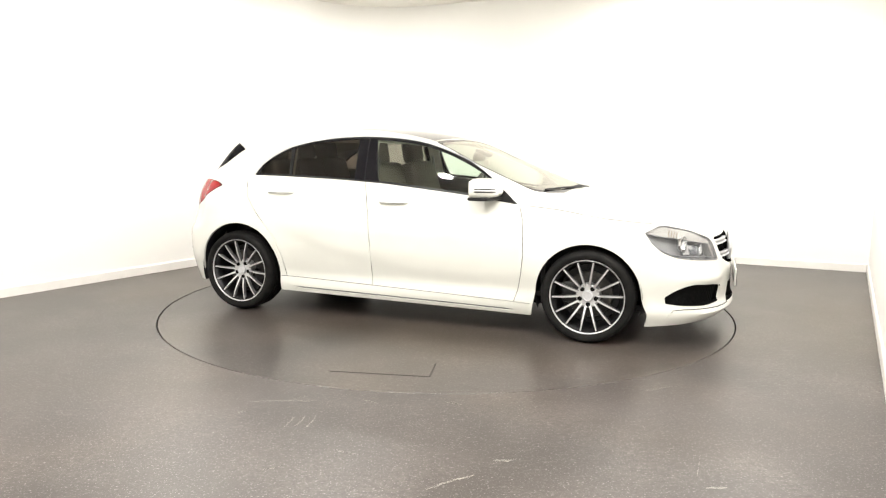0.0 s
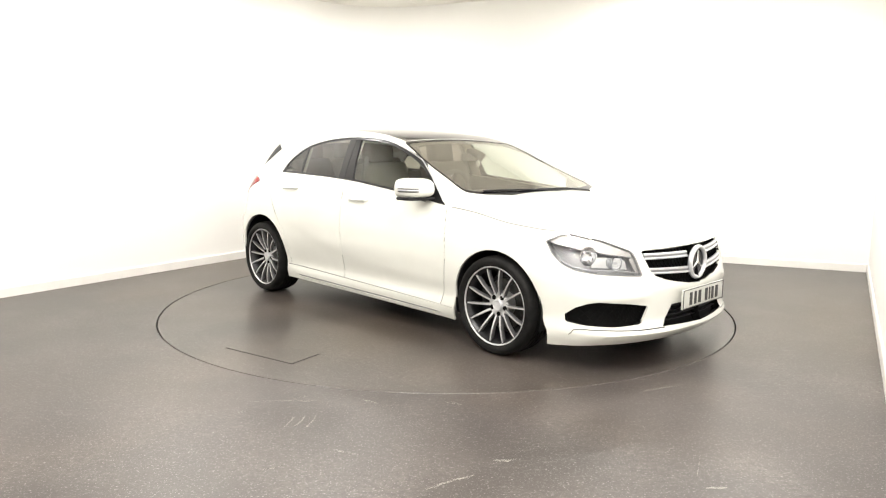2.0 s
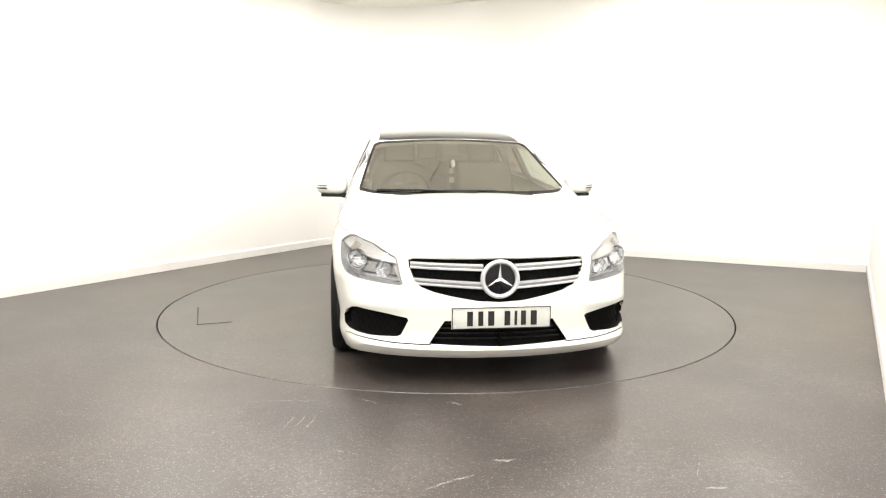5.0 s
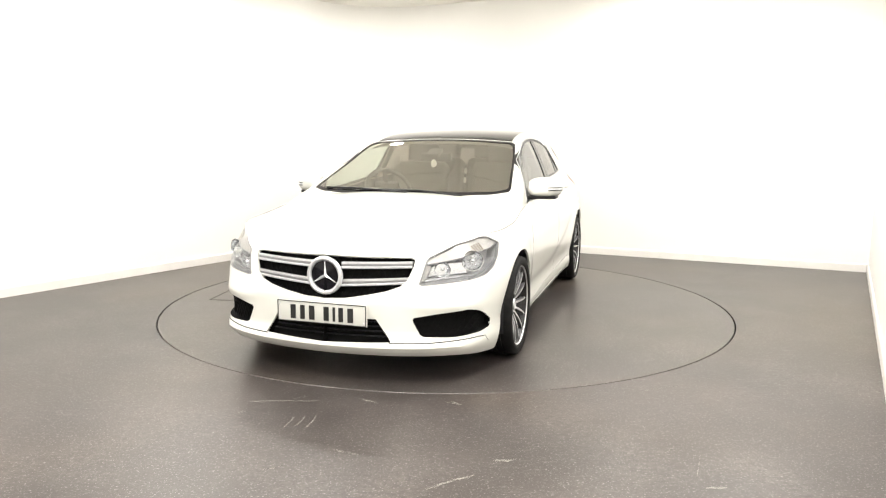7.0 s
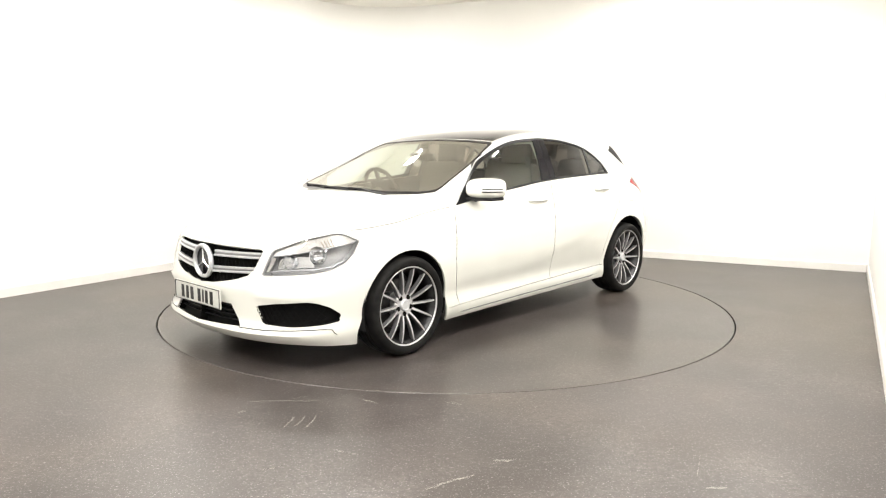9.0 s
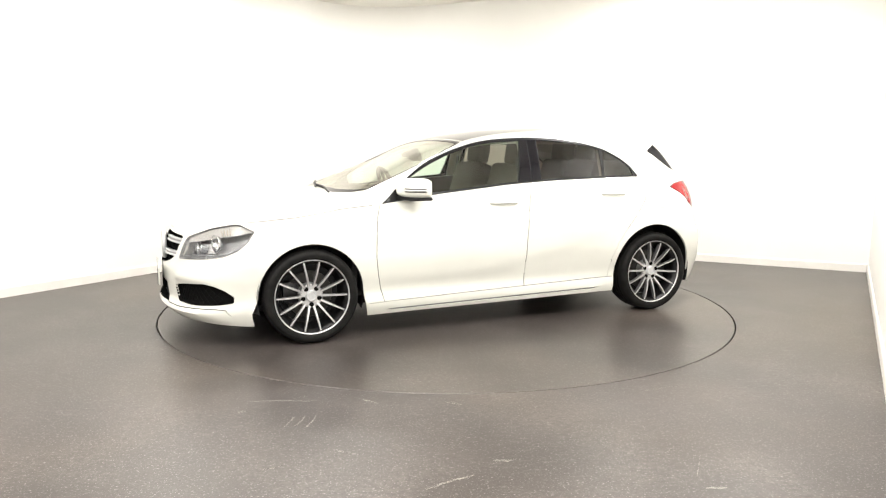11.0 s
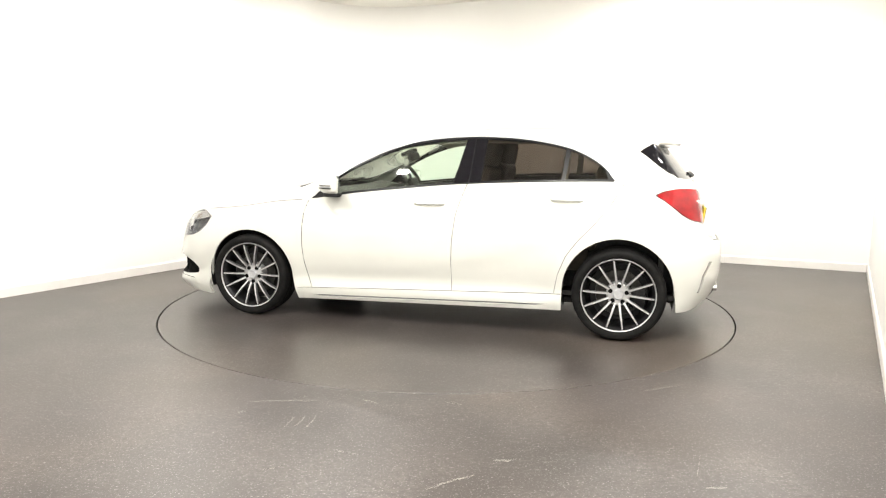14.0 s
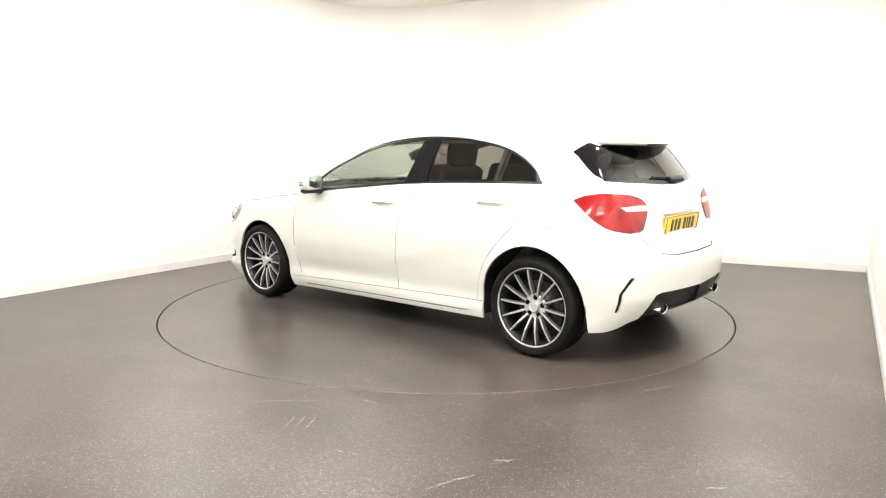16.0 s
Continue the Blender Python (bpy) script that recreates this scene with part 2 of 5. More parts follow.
def round_corner():
    inner, outer = corner_line(), corner_line(1.05)
    bm = bmesh.new()
    cols = [[bm.verts.new((*p, z)) for p, z in ((i, 0), (i, CEIL_Z), (o, CEIL_Z), (o, 0))] for i, o in zip(inner, outer)]
    for p, q in zip(cols, cols[1:]):
        for k in range(4):
            bm.faces.new((p[k], p[(k + 1) % 4], q[(k + 1) % 4], q[k]))
    bmesh.ops.recalc_face_normals(bm, faces=bm.faces)
    tagged(part("wall_corner", bm, WALL), "plain white painted wall rounding the corner", "wall", kind="structure")
    bm = bmesh.new()
    cols = []
    for i, p in enumerate(inner):
        d = (inner[min(i + 1, len(inner) - 1)] - inner[max(i - 1, 0)]).normalized()
        n = Vector((d.y, -d.x))
        cols.append([bm.verts.new((*(p + n * o), z)) for o, z in ((0.001, 0.0), (0.016, 0.0), (0.016, 0.075), (0.010, 0.088), (0.001, 0.09))])
    for p, q in zip(cols, cols[1:]):
        for k in range(4):
            bm.faces.new((p[k], p[k + 1], q[k + 1], q[k]))
    bmesh.ops.recalc_face_normals(bm, faces=bm.faces)
    tagged(part("baseboard", bm, SKIRT), "white painted skirting board round the corner", "baseboard", kind="structure")


round_corner()

TABLE_R = 2.232


def room_floor():
    """One sheet round the turntable's round opening."""
    bm = bmesh.new()
    n = 160
    corners = [Vector(k) * 1.06 for k in (K1, K2, K3, K4)]
    inner, outer = [], []
    for k in range(n):
        a = 2 * math.pi * k / n
        u = Vector((math.cos(a), math.sin(a)))
        best = 99
        for i in range(4):
            p, q = corners[i], corners[(i + 1) % 4]
            e = q - p
            det = u.x * -e.y + e.x * u.y
            if abs(det) > 1e-9:
                s = (p.x * -e.y + e.x * p.y) / det
                w = (u.x * p.y - u.y * p.x) / det
                if s > 0 and -1e-6 <= w <= 1 + 1e-6:
                    best = min(best, s)
        inner.append(bm.verts.new((*(u * (TABLE_R + 0.009)), 0)))
        outer.append(bm.verts.new((*(u * best), 0)))
    lips = [bm.verts.new((v.co.x, v.co.y, -0.06)) for v in inner]
    for k in range(n):
        j = (k + 1) % n
        bm.faces.new((inner[k], outer[k], outer[j], inner[j]))
        bm.faces.new((inner[k], inner[j], lips[j], lips[k]))
    bmesh.ops.recalc_face_normals(bm, faces=bm.faces)
    for f in bm.faces:
        if f.normal.z < -0.5:
            f.normal_flip()
    return tagged(part("floor", bm, FLOOR, smooth=False), "speckled grey vinyl floor, scuffed and faintly shiny", "floor", kind="structure")


FLOOR_SHEET = room_floor()


def scuff(a, b, wide, wander):
    """A tapering, slightly crooked rub mark on the floor from a to b."""
    a, b = Vector(a), Vector(b)
    d = (b - a).normalized()
    n = Vector((-d.y, d.x))
    bm = bmesh.new()
    rows = []
    for k in range(9):
        t = k / 8
        p = a.lerp(b, t) + n * wander * math.sin(5 * t + a.x * 7)
        w = wide * (0.25 + 0.75 * math.sin(math.pi * t)) * (0.7 + 0.3 * math.sin(17 * t + a.y * 5))
        rows.append([bm.verts.new((*(p + n * o), 0.0012)) for o in (-w / 2, w / 2)])
    for p, q in zip(rows, rows[1:]):
        bm.faces.new((p[0], q[0], q[1], p[1]))
    part("scuff_mark", bm, SCUFF, FLOOR_SHEET, smooth=False)


for a, b, wide in (((-0.984, -2.365), (-0.615, -2.353), 0.016), ((-0.772, -2.335), (-0.712, -2.262), 0.014), ((-1.0, -2.521), (-0.95, -2.505), 0.03),
                   ((-0.731, -2.696), (-0.719, -2.559), 0.012), ((-0.685, -2.695), (-0.666, -2.558), 0.012), ((-0.634, -2.694), (-0.612, -2.557), 0.012),
                   ((-0.426, -2.318), (-0.348, -2.38), 0.02), ((0.006, -2.366), (0.084, -2.388), 0.03), ((1.03, -2.19), (1.287, -2.07), 0.016),
                   ((0.979, -3.174), (1.058, -2.976), 0.005), ((0.984, -3.256), (1.064, -3.237), 0.024), ((0.918, -2.956), (0.993, -2.865), 0.008),
                   ((-0.726, -3.132), (-0.653, -3.081), 0.014), ((-0.468, -2.928), (-0.353, -2.987), 0.014), ((-0.07, -3.276), (0.112, -3.153), 0.018), ((0.19, -3.037), (0.285, -3.004), 0.03)):
    scuff(a, b, wide, 0.3 * wide)
pit = poly_prism([(2.5 * math.cos(a), 2.5 * math.sin(a)) for a in np.linspace(0, 2 * math.pi, 48, endpoint=False)], -0.10, -0.062)
tagged(part("floor_pit", pit, GAP, smooth=False), "dark pit below the turntable gap", "floor", kind="structure")


def ceiling():
    """White boards with narrow open joints."""
    bm = bmesh.new()
    c = [Vector(k) * 1.05 for k in (K1, K2, K3, K4)]
    d = (Vector(K2) - Vector(K1)).normalized()
    e = Vector((d.y, -d.x))
    lo_u = min((p - Vector(K1)).dot(d) for p in c)
    hi_u = max((p - Vector(K1)).dot(d) for p in c)
    hi_v = max((p - Vector(K1)).dot(e) for p in c)
    u = lo_u
    while u < hi_u:
        v = -0.3
        while v < hi_v:
            a, b = u + 0.006, min(u + 1.2, hi_u) - 0.006
            g, h = v + 0.006, min(v + 1.2, hi_v) - 0.006
            q = [Vector(K1) + d * s + e * w for s, w in ((a, g), (b, g), (b, h), (a, h))]
            bm.faces.new([bm.verts.new((*p, CEIL_Z)) for p in q])
            v += 1.2
        u += 1.2
    faces = list(bm.faces)
    ext = bmesh.ops.extrude_face_region(bm, geom=faces)
    bmesh.ops.translate(bm, vec=(0, 0, 0.03), verts=[x for x in ext["geom"] if isinstance(x, bmesh.types.BMVert)])
    top = [Vector(K1) + d * s + e * w for s, w in ((lo_u, -0.3), (hi_u, -0.3), (hi_u, hi_v), (lo_u, hi_v))]
    bm.faces.new([bm.verts.new((*p, CEIL_Z + 0.05)) for p in top])
    bmesh.ops.recalc_face_normals(bm, faces=bm.faces)
    return tagged(part("ceiling", bm, CEIL, smooth=False), "cream white board ceiling with thin joints", "ceiling", kind="structure")


ceiling()


def unseen_ceiling_light(at, turned, watts):
    root = new("unseen_ceiling_light")
    root.matrix_basis = pose(at[0], at[1], CEIL_Z, 0, 0, turned)
    fr = join(block((0.235, 0.03, 0.03), (0, 0.1025, -0.015)), block((0.235, 0.03, 0.03), (0, -0.1025, -0.015)),
              block((0.03, 0.175, 0.03), (0.1025, 0, -0.015)), block((0.03, 0.175, 0.03), (-0.1025, 0, -0.015)))
    part("frame_rim", fr, SKIRT, root, smooth=False)
    part("diffuser", block((0.14, 0.14, 0.012), (0, 0, -0.010)), PANEL_GLOW, root, "glowing opal panel", smooth=False)
    data = bpy.data.lights.new("panel_light", "AREA")
    data.shape, data.size, data.energy, data.color = "SQUARE", 0.14, watts, (1.0, 0.96, 0.892)
    lamp = new("panel_lamp", data)
    lamp.parent = root
    lamp.matrix_basis = pose(0, 0, -0.035)
    return tagged(root, "square glowing ceiling light panel in a white rim, out of view", "ceiling light", "lights of the ceiling")


# panels at y above 0 are added to brighten the far walls and corner
for a, b in ((-2.55, 0.8), (2.8, 0.4), (-1.6, -2.2), (0.35, -3.15), (1.45, -2.4), (-1.3, 1.0), (1.9, 1.75), (-0.9, 2.5), (2.5, -0.6), (-2.8, -3.6), (-0.8, -4.2), (0.4, -4.0), (-4.2, -2.6), (-1.4, -5.4)):
    unseen_ceiling_light((a, b), 57, LAMP_WATTS * (0.45 if b > 1.5 else 1.0))


# ---------- turntable ----------
def build_turntable():
    root = new("turntable")
    n = 160
    bm = bmesh.new()
    prof = [(TABLE_R - 0.003, 0.0), (TABLE_R, -0.004), (TABLE_R, -0.055)]
    centre = bm.verts.new((0, 0, 0))
    rings = [[bm.verts.new((r * math.cos(2 * math.pi * k / n), r * math.sin(2 * math.pi * k / n), z)) for k in range(n)] for r, z in prof]
    for k in range(n):
        j = (k + 1) % n
        bm.faces.new((centre, rings[0][k], rings[0][j]))
        for i in range(2):
            bm.faces.new((rings[i][k], rings[i + 1][k], rings[i + 1][j], rings[i][j]))
    bmesh.ops.recalc_face_normals(bm, faces=bm.faces)
    part("platform", bm, PLATFORM, root, smooth=False)
    # an access hatch: two cut joints that meet at a corner
    for a, b in (((0.03, -1.99), (0.60, -1.875)), ((0.60, -1.875), (0.545, -1.64))):
        a, b = Vector(a), Vector(b)
        d = (b - a).normalized()
        m = Vector((-d.y, d.x)) * 0.005
        part("hatch_joint", poly_prism([a - m, b - m, b + m, a + m], 0.0005, 0.0025), MARK, root, "thin dark joint of an access hatch", smooth=False)
    return tagged(root, "round floor turntable in speckled grey vinyl with a dark edge gap", "turntable")


TURNTABLE = build_turntable()


# ---------- the car: surface functions (x ahead, y to its left, z up, middle of the wheelbase at 0) ----------
def table(*pts):
    """A smooth curve through (x, value) pairs."""
    pts = sorted(pts)
    xs, vs = np.array([p[0] for p in pts]), np.array([p[1] for p in pts])
    d = np.diff(vs) / np.diff(xs)
    m = np.concatenate([[d[0]], np.where(d[1:] * d[:-1] > 0, 2 * d[1:] * d[:-1] / (d[1:] + d[:-1] + 1e-12), 0.0), [d[-1]]])

    def at(x):
        x = min(max(x, xs[0]), xs[-1])
        i = min(max(int(np.searchsorted(xs, x)) - 1, 0), len(xs) - 2)
        h = xs[i + 1] - xs[i]
        t = (x - xs[i]) / h
        return float((1 + 2 * t) * (1 - t) ** 2 * vs[i] + t * (1 - t) ** 2 * h * m[i] + t * t * (3 - 2 * t) * vs[i + 1] + t * t * (t - 1) * h * m[i + 1])
    return at


def smooth(a, b, x):
    t = min(max((x - a) / (b - a), 0.0), 1.0)
    return t * t * (3 - 2 * t)


# plan outline from the nose round the flank to the tail, rounded by corner cutting
PLAN = [(2.255, 0.0), (2.245, 0.20), (2.205, 0.42), (2.13, 0.62), (2.02, 0.765), (1.84, 0.835), (1.60, 0.872), (1.35, 0.888), (0.95, 0.878),
        (0.4, 0.876), (-0.4, 0.880), (-0.95, 0.888), (-1.35, 0.895), (-1.62, 0.885), (-1.80, 0.845), (-1.93, 0.755), (-2.02, 0.58), (-2.06, 0.34), (-2.075, 0.0)]
for _ in range(3):
    PLAN = [PLAN[0]] + [q for a, b in zip(PLAN, PLAN[1:]) for q in ((0.75 * a[0] + 0.25 * b[0], 0.75 * a[1] + 0.25 * b[1]), (0.25 * a[0] + 0.75 * b[0], 0.25 * a[1] + 0.75 * b[1]))] + [PLAN[-1]]
PLAN = np.array(PLAN)
PLAN_S = np.concatenate([[0], np.cumsum(np.hypot(*np.diff(PLAN, axis=0).T))])
S_END = float(PLAN_S[-1])

nose_x = table((0.14, 2.17), (0.19, 2.235), (0.225, 2.262), (0.26, 2.245), (0.30, 2.235), (0.46, 2.235), (0.52, 2.222), (0.60, 2.205), (0.66, 2.188), (0.70, 2.165), (0.74, 2.12), (0.80, 2.05))
tail_x = table((0.15, -1.93), (0.24, -1.98), (0.32, -2.025), (0.42, -2.05), (0.55, -2.052), (0.625, -2.035), (0.645, -1.995), (0.70, -1.935), (0.78, -1.905), (0.88, -1.89), (0.97, -1.872), (1.04, -1.838), (1.06, -1.815))
flank = table((0.13, 0.93), (0.19, 0.962), (0.24, 0.972), (0.31, 0.966), (0.42, 0.985), (0.55, 1.0), (0.66, 1.0), (0.76, 0.985), (0.84, 0.962), (0.90, 0.937), (0.96, 0.910), (1.01, 0.878), (1.05, 0.835))
shoulder = table((2.3, 0.708), (2.2, 0.714), (2.16, 0.727), (2.10, 0.758), (2.0, 0.788), (1.9, 0.797), (1.76, 0.802), (1.6, 0.810), (1.45, 0.822), (1.136, 0.868), (0.867, 0.892), (0.532, 0.938), (0.144, 0.978),
                 (-0.215, 1.011), (-0.739, 1.035), (-1.271, 1.045), (-1.6, 1.045), (-1.8, 1.035), (-2.1, 1.030))
low_edge = table((2.3, 0.168), (2.1, 0.165), (1.95, 0.148), (1.75, 0.134), (0.97, 0.146), (-0.98, 0.182), (-1.72, 0.205), (-1.87, 0.212), (-1.93, 0.232), (-1.97, 0.272), (-2.02, 0.300), (-2.1, 0.305))
crease = table((1.0, 0.392), (0.82, 0.396), (0.47, 0.400), (0.11, 0.422), (-0.21, 0.475), (-0.53, 0.555), (-0.8, 0.64), (-1.0, 0.70))
waist = table((1.5, 0.80), (0.8, 0.80), (0.0, 0.845), (-0.8, 0.885), (-1.5, 0.915))


def plan(s):
    return float(np.interp(s, PLAN_S, PLAN[:, 0])), float(np.interp(s, PLAN_S, PLAN[:, 1]))


def skin(s, z):
    """A point of the lower body: s along the plan outline, z up."""
    px, py = plan(s)
    g = smooth(1.5, 2.05, abs(px))
    x = px + g * ((nose_x(z) - 2.255) if px > 0 else (tail_x(z) + 2.075))
    if px < -1.5:
        dev = px + 2.075
        x -= 0.5 * dev * smooth(0.62, 0.70, z) * (1 - smooth(0.08, 0.25, dev))
    if px > 0:  # a soft fold of the bumper over its intakes
        x += 0.011 * g * math.exp(-((z - 0.437) / 0.020) ** 2) * smooth(0.42, 0.56, py)
    y = py * (1 + (flank(z) - 1) * (0.35 + 0.65 * (1 - g)))
    y *= 1 - 0.075 * smooth(0.7, 1.5, -x) * smooth(0.86, 1.05, z) - 0.03 * smooth(1.2, 2.0, x) * smooth(0.55, 0.75, z)
    # hollow door below the rising crease, and a soft ridge at the handles' line
    inside = 1 - smooth(0.75, 1.0, abs(x))
    c = crease(x)
    y -= 0.0088 * inside * (1 - smooth(c - 0.085, c + 0.02, z)) * smooth(0.20, 0.34, z)
    y -= 0.006 * (1 - smooth(1.1, 1.5, abs(x))) * smooth(waist(x), waist(x) + 0.035, z)
    # flared arches
    for wx in (1.35, -1.35):
        d = math.hypot(x - wx, z - 0.315)
        y += 0.008 * (1 - smooth(0.37, 0.50, d))
    return Vector((x, y, z))


def s_at_x(x, z):
    lo, hi = 0.0, S_END
    for _ in range(34):
        mid = (lo + hi) / 2
        if skin(mid, z).x > x:
            lo = mid
        else:
            hi = mid
    return lo


def s_at_y(y, z, front=True):
    lo, hi = (0.0, float(np.interp(-1.6, -PLAN[:, 0], PLAN_S))) if front else (S_END, float(np.interp(1.6, -PLAN[:, 0], PLAN_S)))
    for _ in range(34):
        mid = (lo + hi) / 2
        if skin(mid, z).y < y:
            lo = mid
        else:
            hi = mid
    return lo


BELT = table(*[(x, skin(s_at_x(x, shoulder(x)), shoulder(x)).y) for x in np.linspace(1.5, -1.72, 27)])
top_line = table((1.20, 0.940), (1.10, 0.978), (0.80, 1.094), (0.459, 1.226), (0.276, 1.300), (0.12, 1.348), (-0.1, 1.388), (-0.3, 1.408), (-0.6, 1.422), (-0.9, 1.414), (-1.2, 1.382), (-1.5, 1.335), (-1.8, 1.275))


def smin(a, b, k):
    h = max(k - abs(a - b), 0) / k
    return min(a, b) - h * h * k * 0.25


def roof_z(x, y):
    """The height of the greenhouse over (x, y)."""
    d = max(BELT(x) - y, 0)
    over = top_line(x) - (0.07 + 0.04 * smooth(0.1, 0.6, x)) * y * y
    side = shoulder(x) + 2.40 * d - 2.1 * d * d
    back = 1.035 + 1.27 * (x + 1.838 - 0.24 * y * y)
    return smin(smin(over, side, 0.055), back, 0.05)


def q_y(x, q):
    return BELT(x) * (1 - q ** 1.6)


def q_at_y(x, y):
    return max(0.0, 1 - y / BELT(x)) ** (1 / 1.6)


def q_at_z(x, z):
    lo, hi = 0.0, 0.62
    for _ in range(30):
        mid = (lo + hi) / 2
        if roof_z(x, q_y(x, mid)) < z:
            lo = mid
        else:
            hi = mid
    return lo


# ---------- cutting panels out of a flat chart, then bending it to the surface ----------
def inside(p, poly):
    x, y = p
    hit = False
    for (x0, y0), (x1, y1) in zip(poly, poly[1:] + poly[:1]):
        if (y0 > y) != (y1 > y) and x < (x1 - x0) * (y - y0) / (y1 - y0) + x0:
            hit = not hit
    return hit


class Chart:
    def __init__(self, rows):
        """rows: a grid of flat (u, v) points."""
        self.bm = bmesh.new()
        g = [[self.bm.verts.new((u, v, 0)) for u, v in row] for row in rows]
        for a, b in zip(g, g[1:]):
            for i in range(len(a) - 1):
                self.bm.faces.new((a[i], a[i + 1], b[i + 1], b[i]))
        self.tag = self.bm.faces.layers.int.new("region")
        self.names = ["body"]

    def cut(self, name, poly):
        poly = [(float(u), float(v)) for u, v in poly]
        lo = (min(p[0] for p in poly) - 1e-4, min(p[1] for p in poly) - 1e-4)
        hi = (max(p[0] for p in poly) + 1e-4, max(p[1] for p in poly) + 1e-4)

        def touches(f, a, b):
            us, vs = [v.co.x for v in f.verts], [v.co.y for v in f.verts]
            return max(us) >= a[0] and min(us) <= b[0] and max(vs) >= a[1] and min(vs) <= b[1]
        near = {f for f in self.bm.faces if touches(f, lo, hi)}
        for p, q in zip(poly, poly[1:] + poly[:1]):
            n = Vector((q[1] - p[1], p[0] - q[0], 0))
            if n.length < 1e-7:
                continue
            a, b = (min(p[0], q[0]) - 1e-5, min(p[1], q[1]) - 1e-5), (max(p[0], q[0]) + 1e-5, max(p[1], q[1]) + 1e-5)
            some = [f for f in near if touches(f, a, b)]
            geom = some + list({e for f in some for e in f.edges}) + list({v for f in some for v in f.verts})
            r = bmesh.ops.bisect_plane(self.bm, geom=geom, dist=1e-6, plane_co=(*p, 0), plane_no=n)
            near = {f for f in near if f.is_valid} | {x for x in r["geom"] if isinstance(x, bmesh.types.BMFace)}
            near |= {f for x in r["geom_cut"] if isinstance(x, bmesh.types.BMVert) for f in x.link_faces}
        if name not in self.names:
            self.names.append(name)
        k = self.names.index(name)
        for f in near:
            if f.is_valid:
                c = f.calc_center_median()
                if inside((c.x, c.y), poly):
                    f[self.tag] = k

    def strip(self, name, line, width):
        """A narrow band along an open line."""
        pts = [Vector(p) for p in line]
        left, right = [], []
        for i, p in enumerate(pts):
            d = (pts[min(i + 1, len(pts) - 1)] - pts[max(i - 1, 0)]).normalized()
            n = Vector((-d.y, d.x)) * width / 2
            left.append(tuple(p + n)), right.append(tuple(p - n))
        self.cut(name, left + right[::-1])

    def panel(self, name, bend, side=1, depth=0.012, sink=0.0, keep=None):
        """The faces of a region, bent to the surface, sunk by sink and given walls of that depth."""
        k = self.names.index(name)
        out, made = bmesh.new(), {}

        def at(v):
            if v.index not in made:
                p = bend(v.co.x, v.co.y)
                made[v.index] = out.verts.new((p.x, p.y * side, p.z))
            return made[v.index]
        self.bm.verts.index_update()
        for f in self.bm.faces:
            if f[self.tag] == k:
                vs = [at(v) for v in f.verts]
                if keep and not keep([v.co for v in vs]):
                    continue
                try:
                    out.faces.new(vs if side > 0 else vs[::-1])
                except ValueError:
                    pass
        bmesh.ops.dissolve_degenerate(out, dist=1e-5, edges=out.edges)
        loose = [v for v in out.verts if not v.link_faces]
        bmesh.ops.delete(out, geom=loose, context="VERTS")
        out.normal_update()
        if sink:
            shift = {v: v.normal.copy() for v in out.verts}
            rim = [e for e in out.edges if e.is_boundary]
            if sink > 0:
                walls = {}
                for e in rim:
                    for v in e.verts:
                        walls.setdefault(v, v.co.copy())
                for v, n in shift.items():
                    v.co -= n * sink
                tops = {v: out.verts.new(p) for v, p in walls.items()}
                for e in rim:
                    a, b = e.verts
                    out.faces.new((a, b, tops[b], tops[a]))
            else:
                for v, n in shift.items():
                    v.co -= n * sink
        if depth:
            rim = [e for e in out.edges if e.is_boundary]
            if sink <= 0:
                back = {v: out.verts.new(v.co - v.normal * depth) for v in {v for e in rim for v in e.verts}}
                for e in rim:
                    a, b = e.verts
                    f = e.link_faces[0]
                    order = [l.vert for l in f.loops]
                    i = order.index(a)
                    if order[(i + 1) % len(order)] == b:
                        a, b = b, a
                    out.faces.new((a, b, back[b], back[a]))
        return out


def both(chart, name, bend, **kw):
    bm = join(chart.panel(name, bend, 1, **kw), chart.panel(name, bend, -1, **kw))
    bmesh.ops.remove_doubles(bm, verts=[v for v in bm.verts if abs(v.co.y) < 2e-4], dist=3e-4)
    return bm


def arc(cx, cz, r, n=44):
    return [(cx + r * math.cos(2 * math.pi * k / n), cz + r * math.sin(2 * math.pi * k / n)) for k in range(n)]


def dense(line, step=0.03):
    out = []
    for (a, b), (c, d) in zip(line, line[1:]):
        n = max(1, int(math.hypot(c - a, d - b) / step))
        out += [(a + (c - a) * i / n, b + (d - b) * i / n) for i in range(n)]
    return out + [line[-1]]


def rounded(poly, times=2, k=0.2):
    for _ in range(times):
        poly = [q for a, b in zip(poly, poly[1:] + poly[:1]) for q in (((1 - k) * a[0] + k * b[0], (1 - k) * a[1] + k * b[1]), (k * a[0] + (1 - k) * b[0], k * a[1] + (1 - k) * b[1]))]
    return poly


def shrunk(poly, k):
    cx, cy = sum(p[0] for p in poly) / len(poly), sum(p[1] for p in poly) / len(poly)
    return [(cx + (x - cx) * k, cy + (y - cy) * k) for x, y in poly]


def side_poly(pts):
    return [(s_at_x(x, z), z) for x, z in pts]


def front_poly(pts):
    return [(s_at_y(y, z, True) if y > 1e-6 else -0.001, z) for y, z in pts]


def rear_poly(pts):
    return [(s_at_y(y, z, False) if y > 1e-6 else S_END + 0.001, z) for y, z in pts]


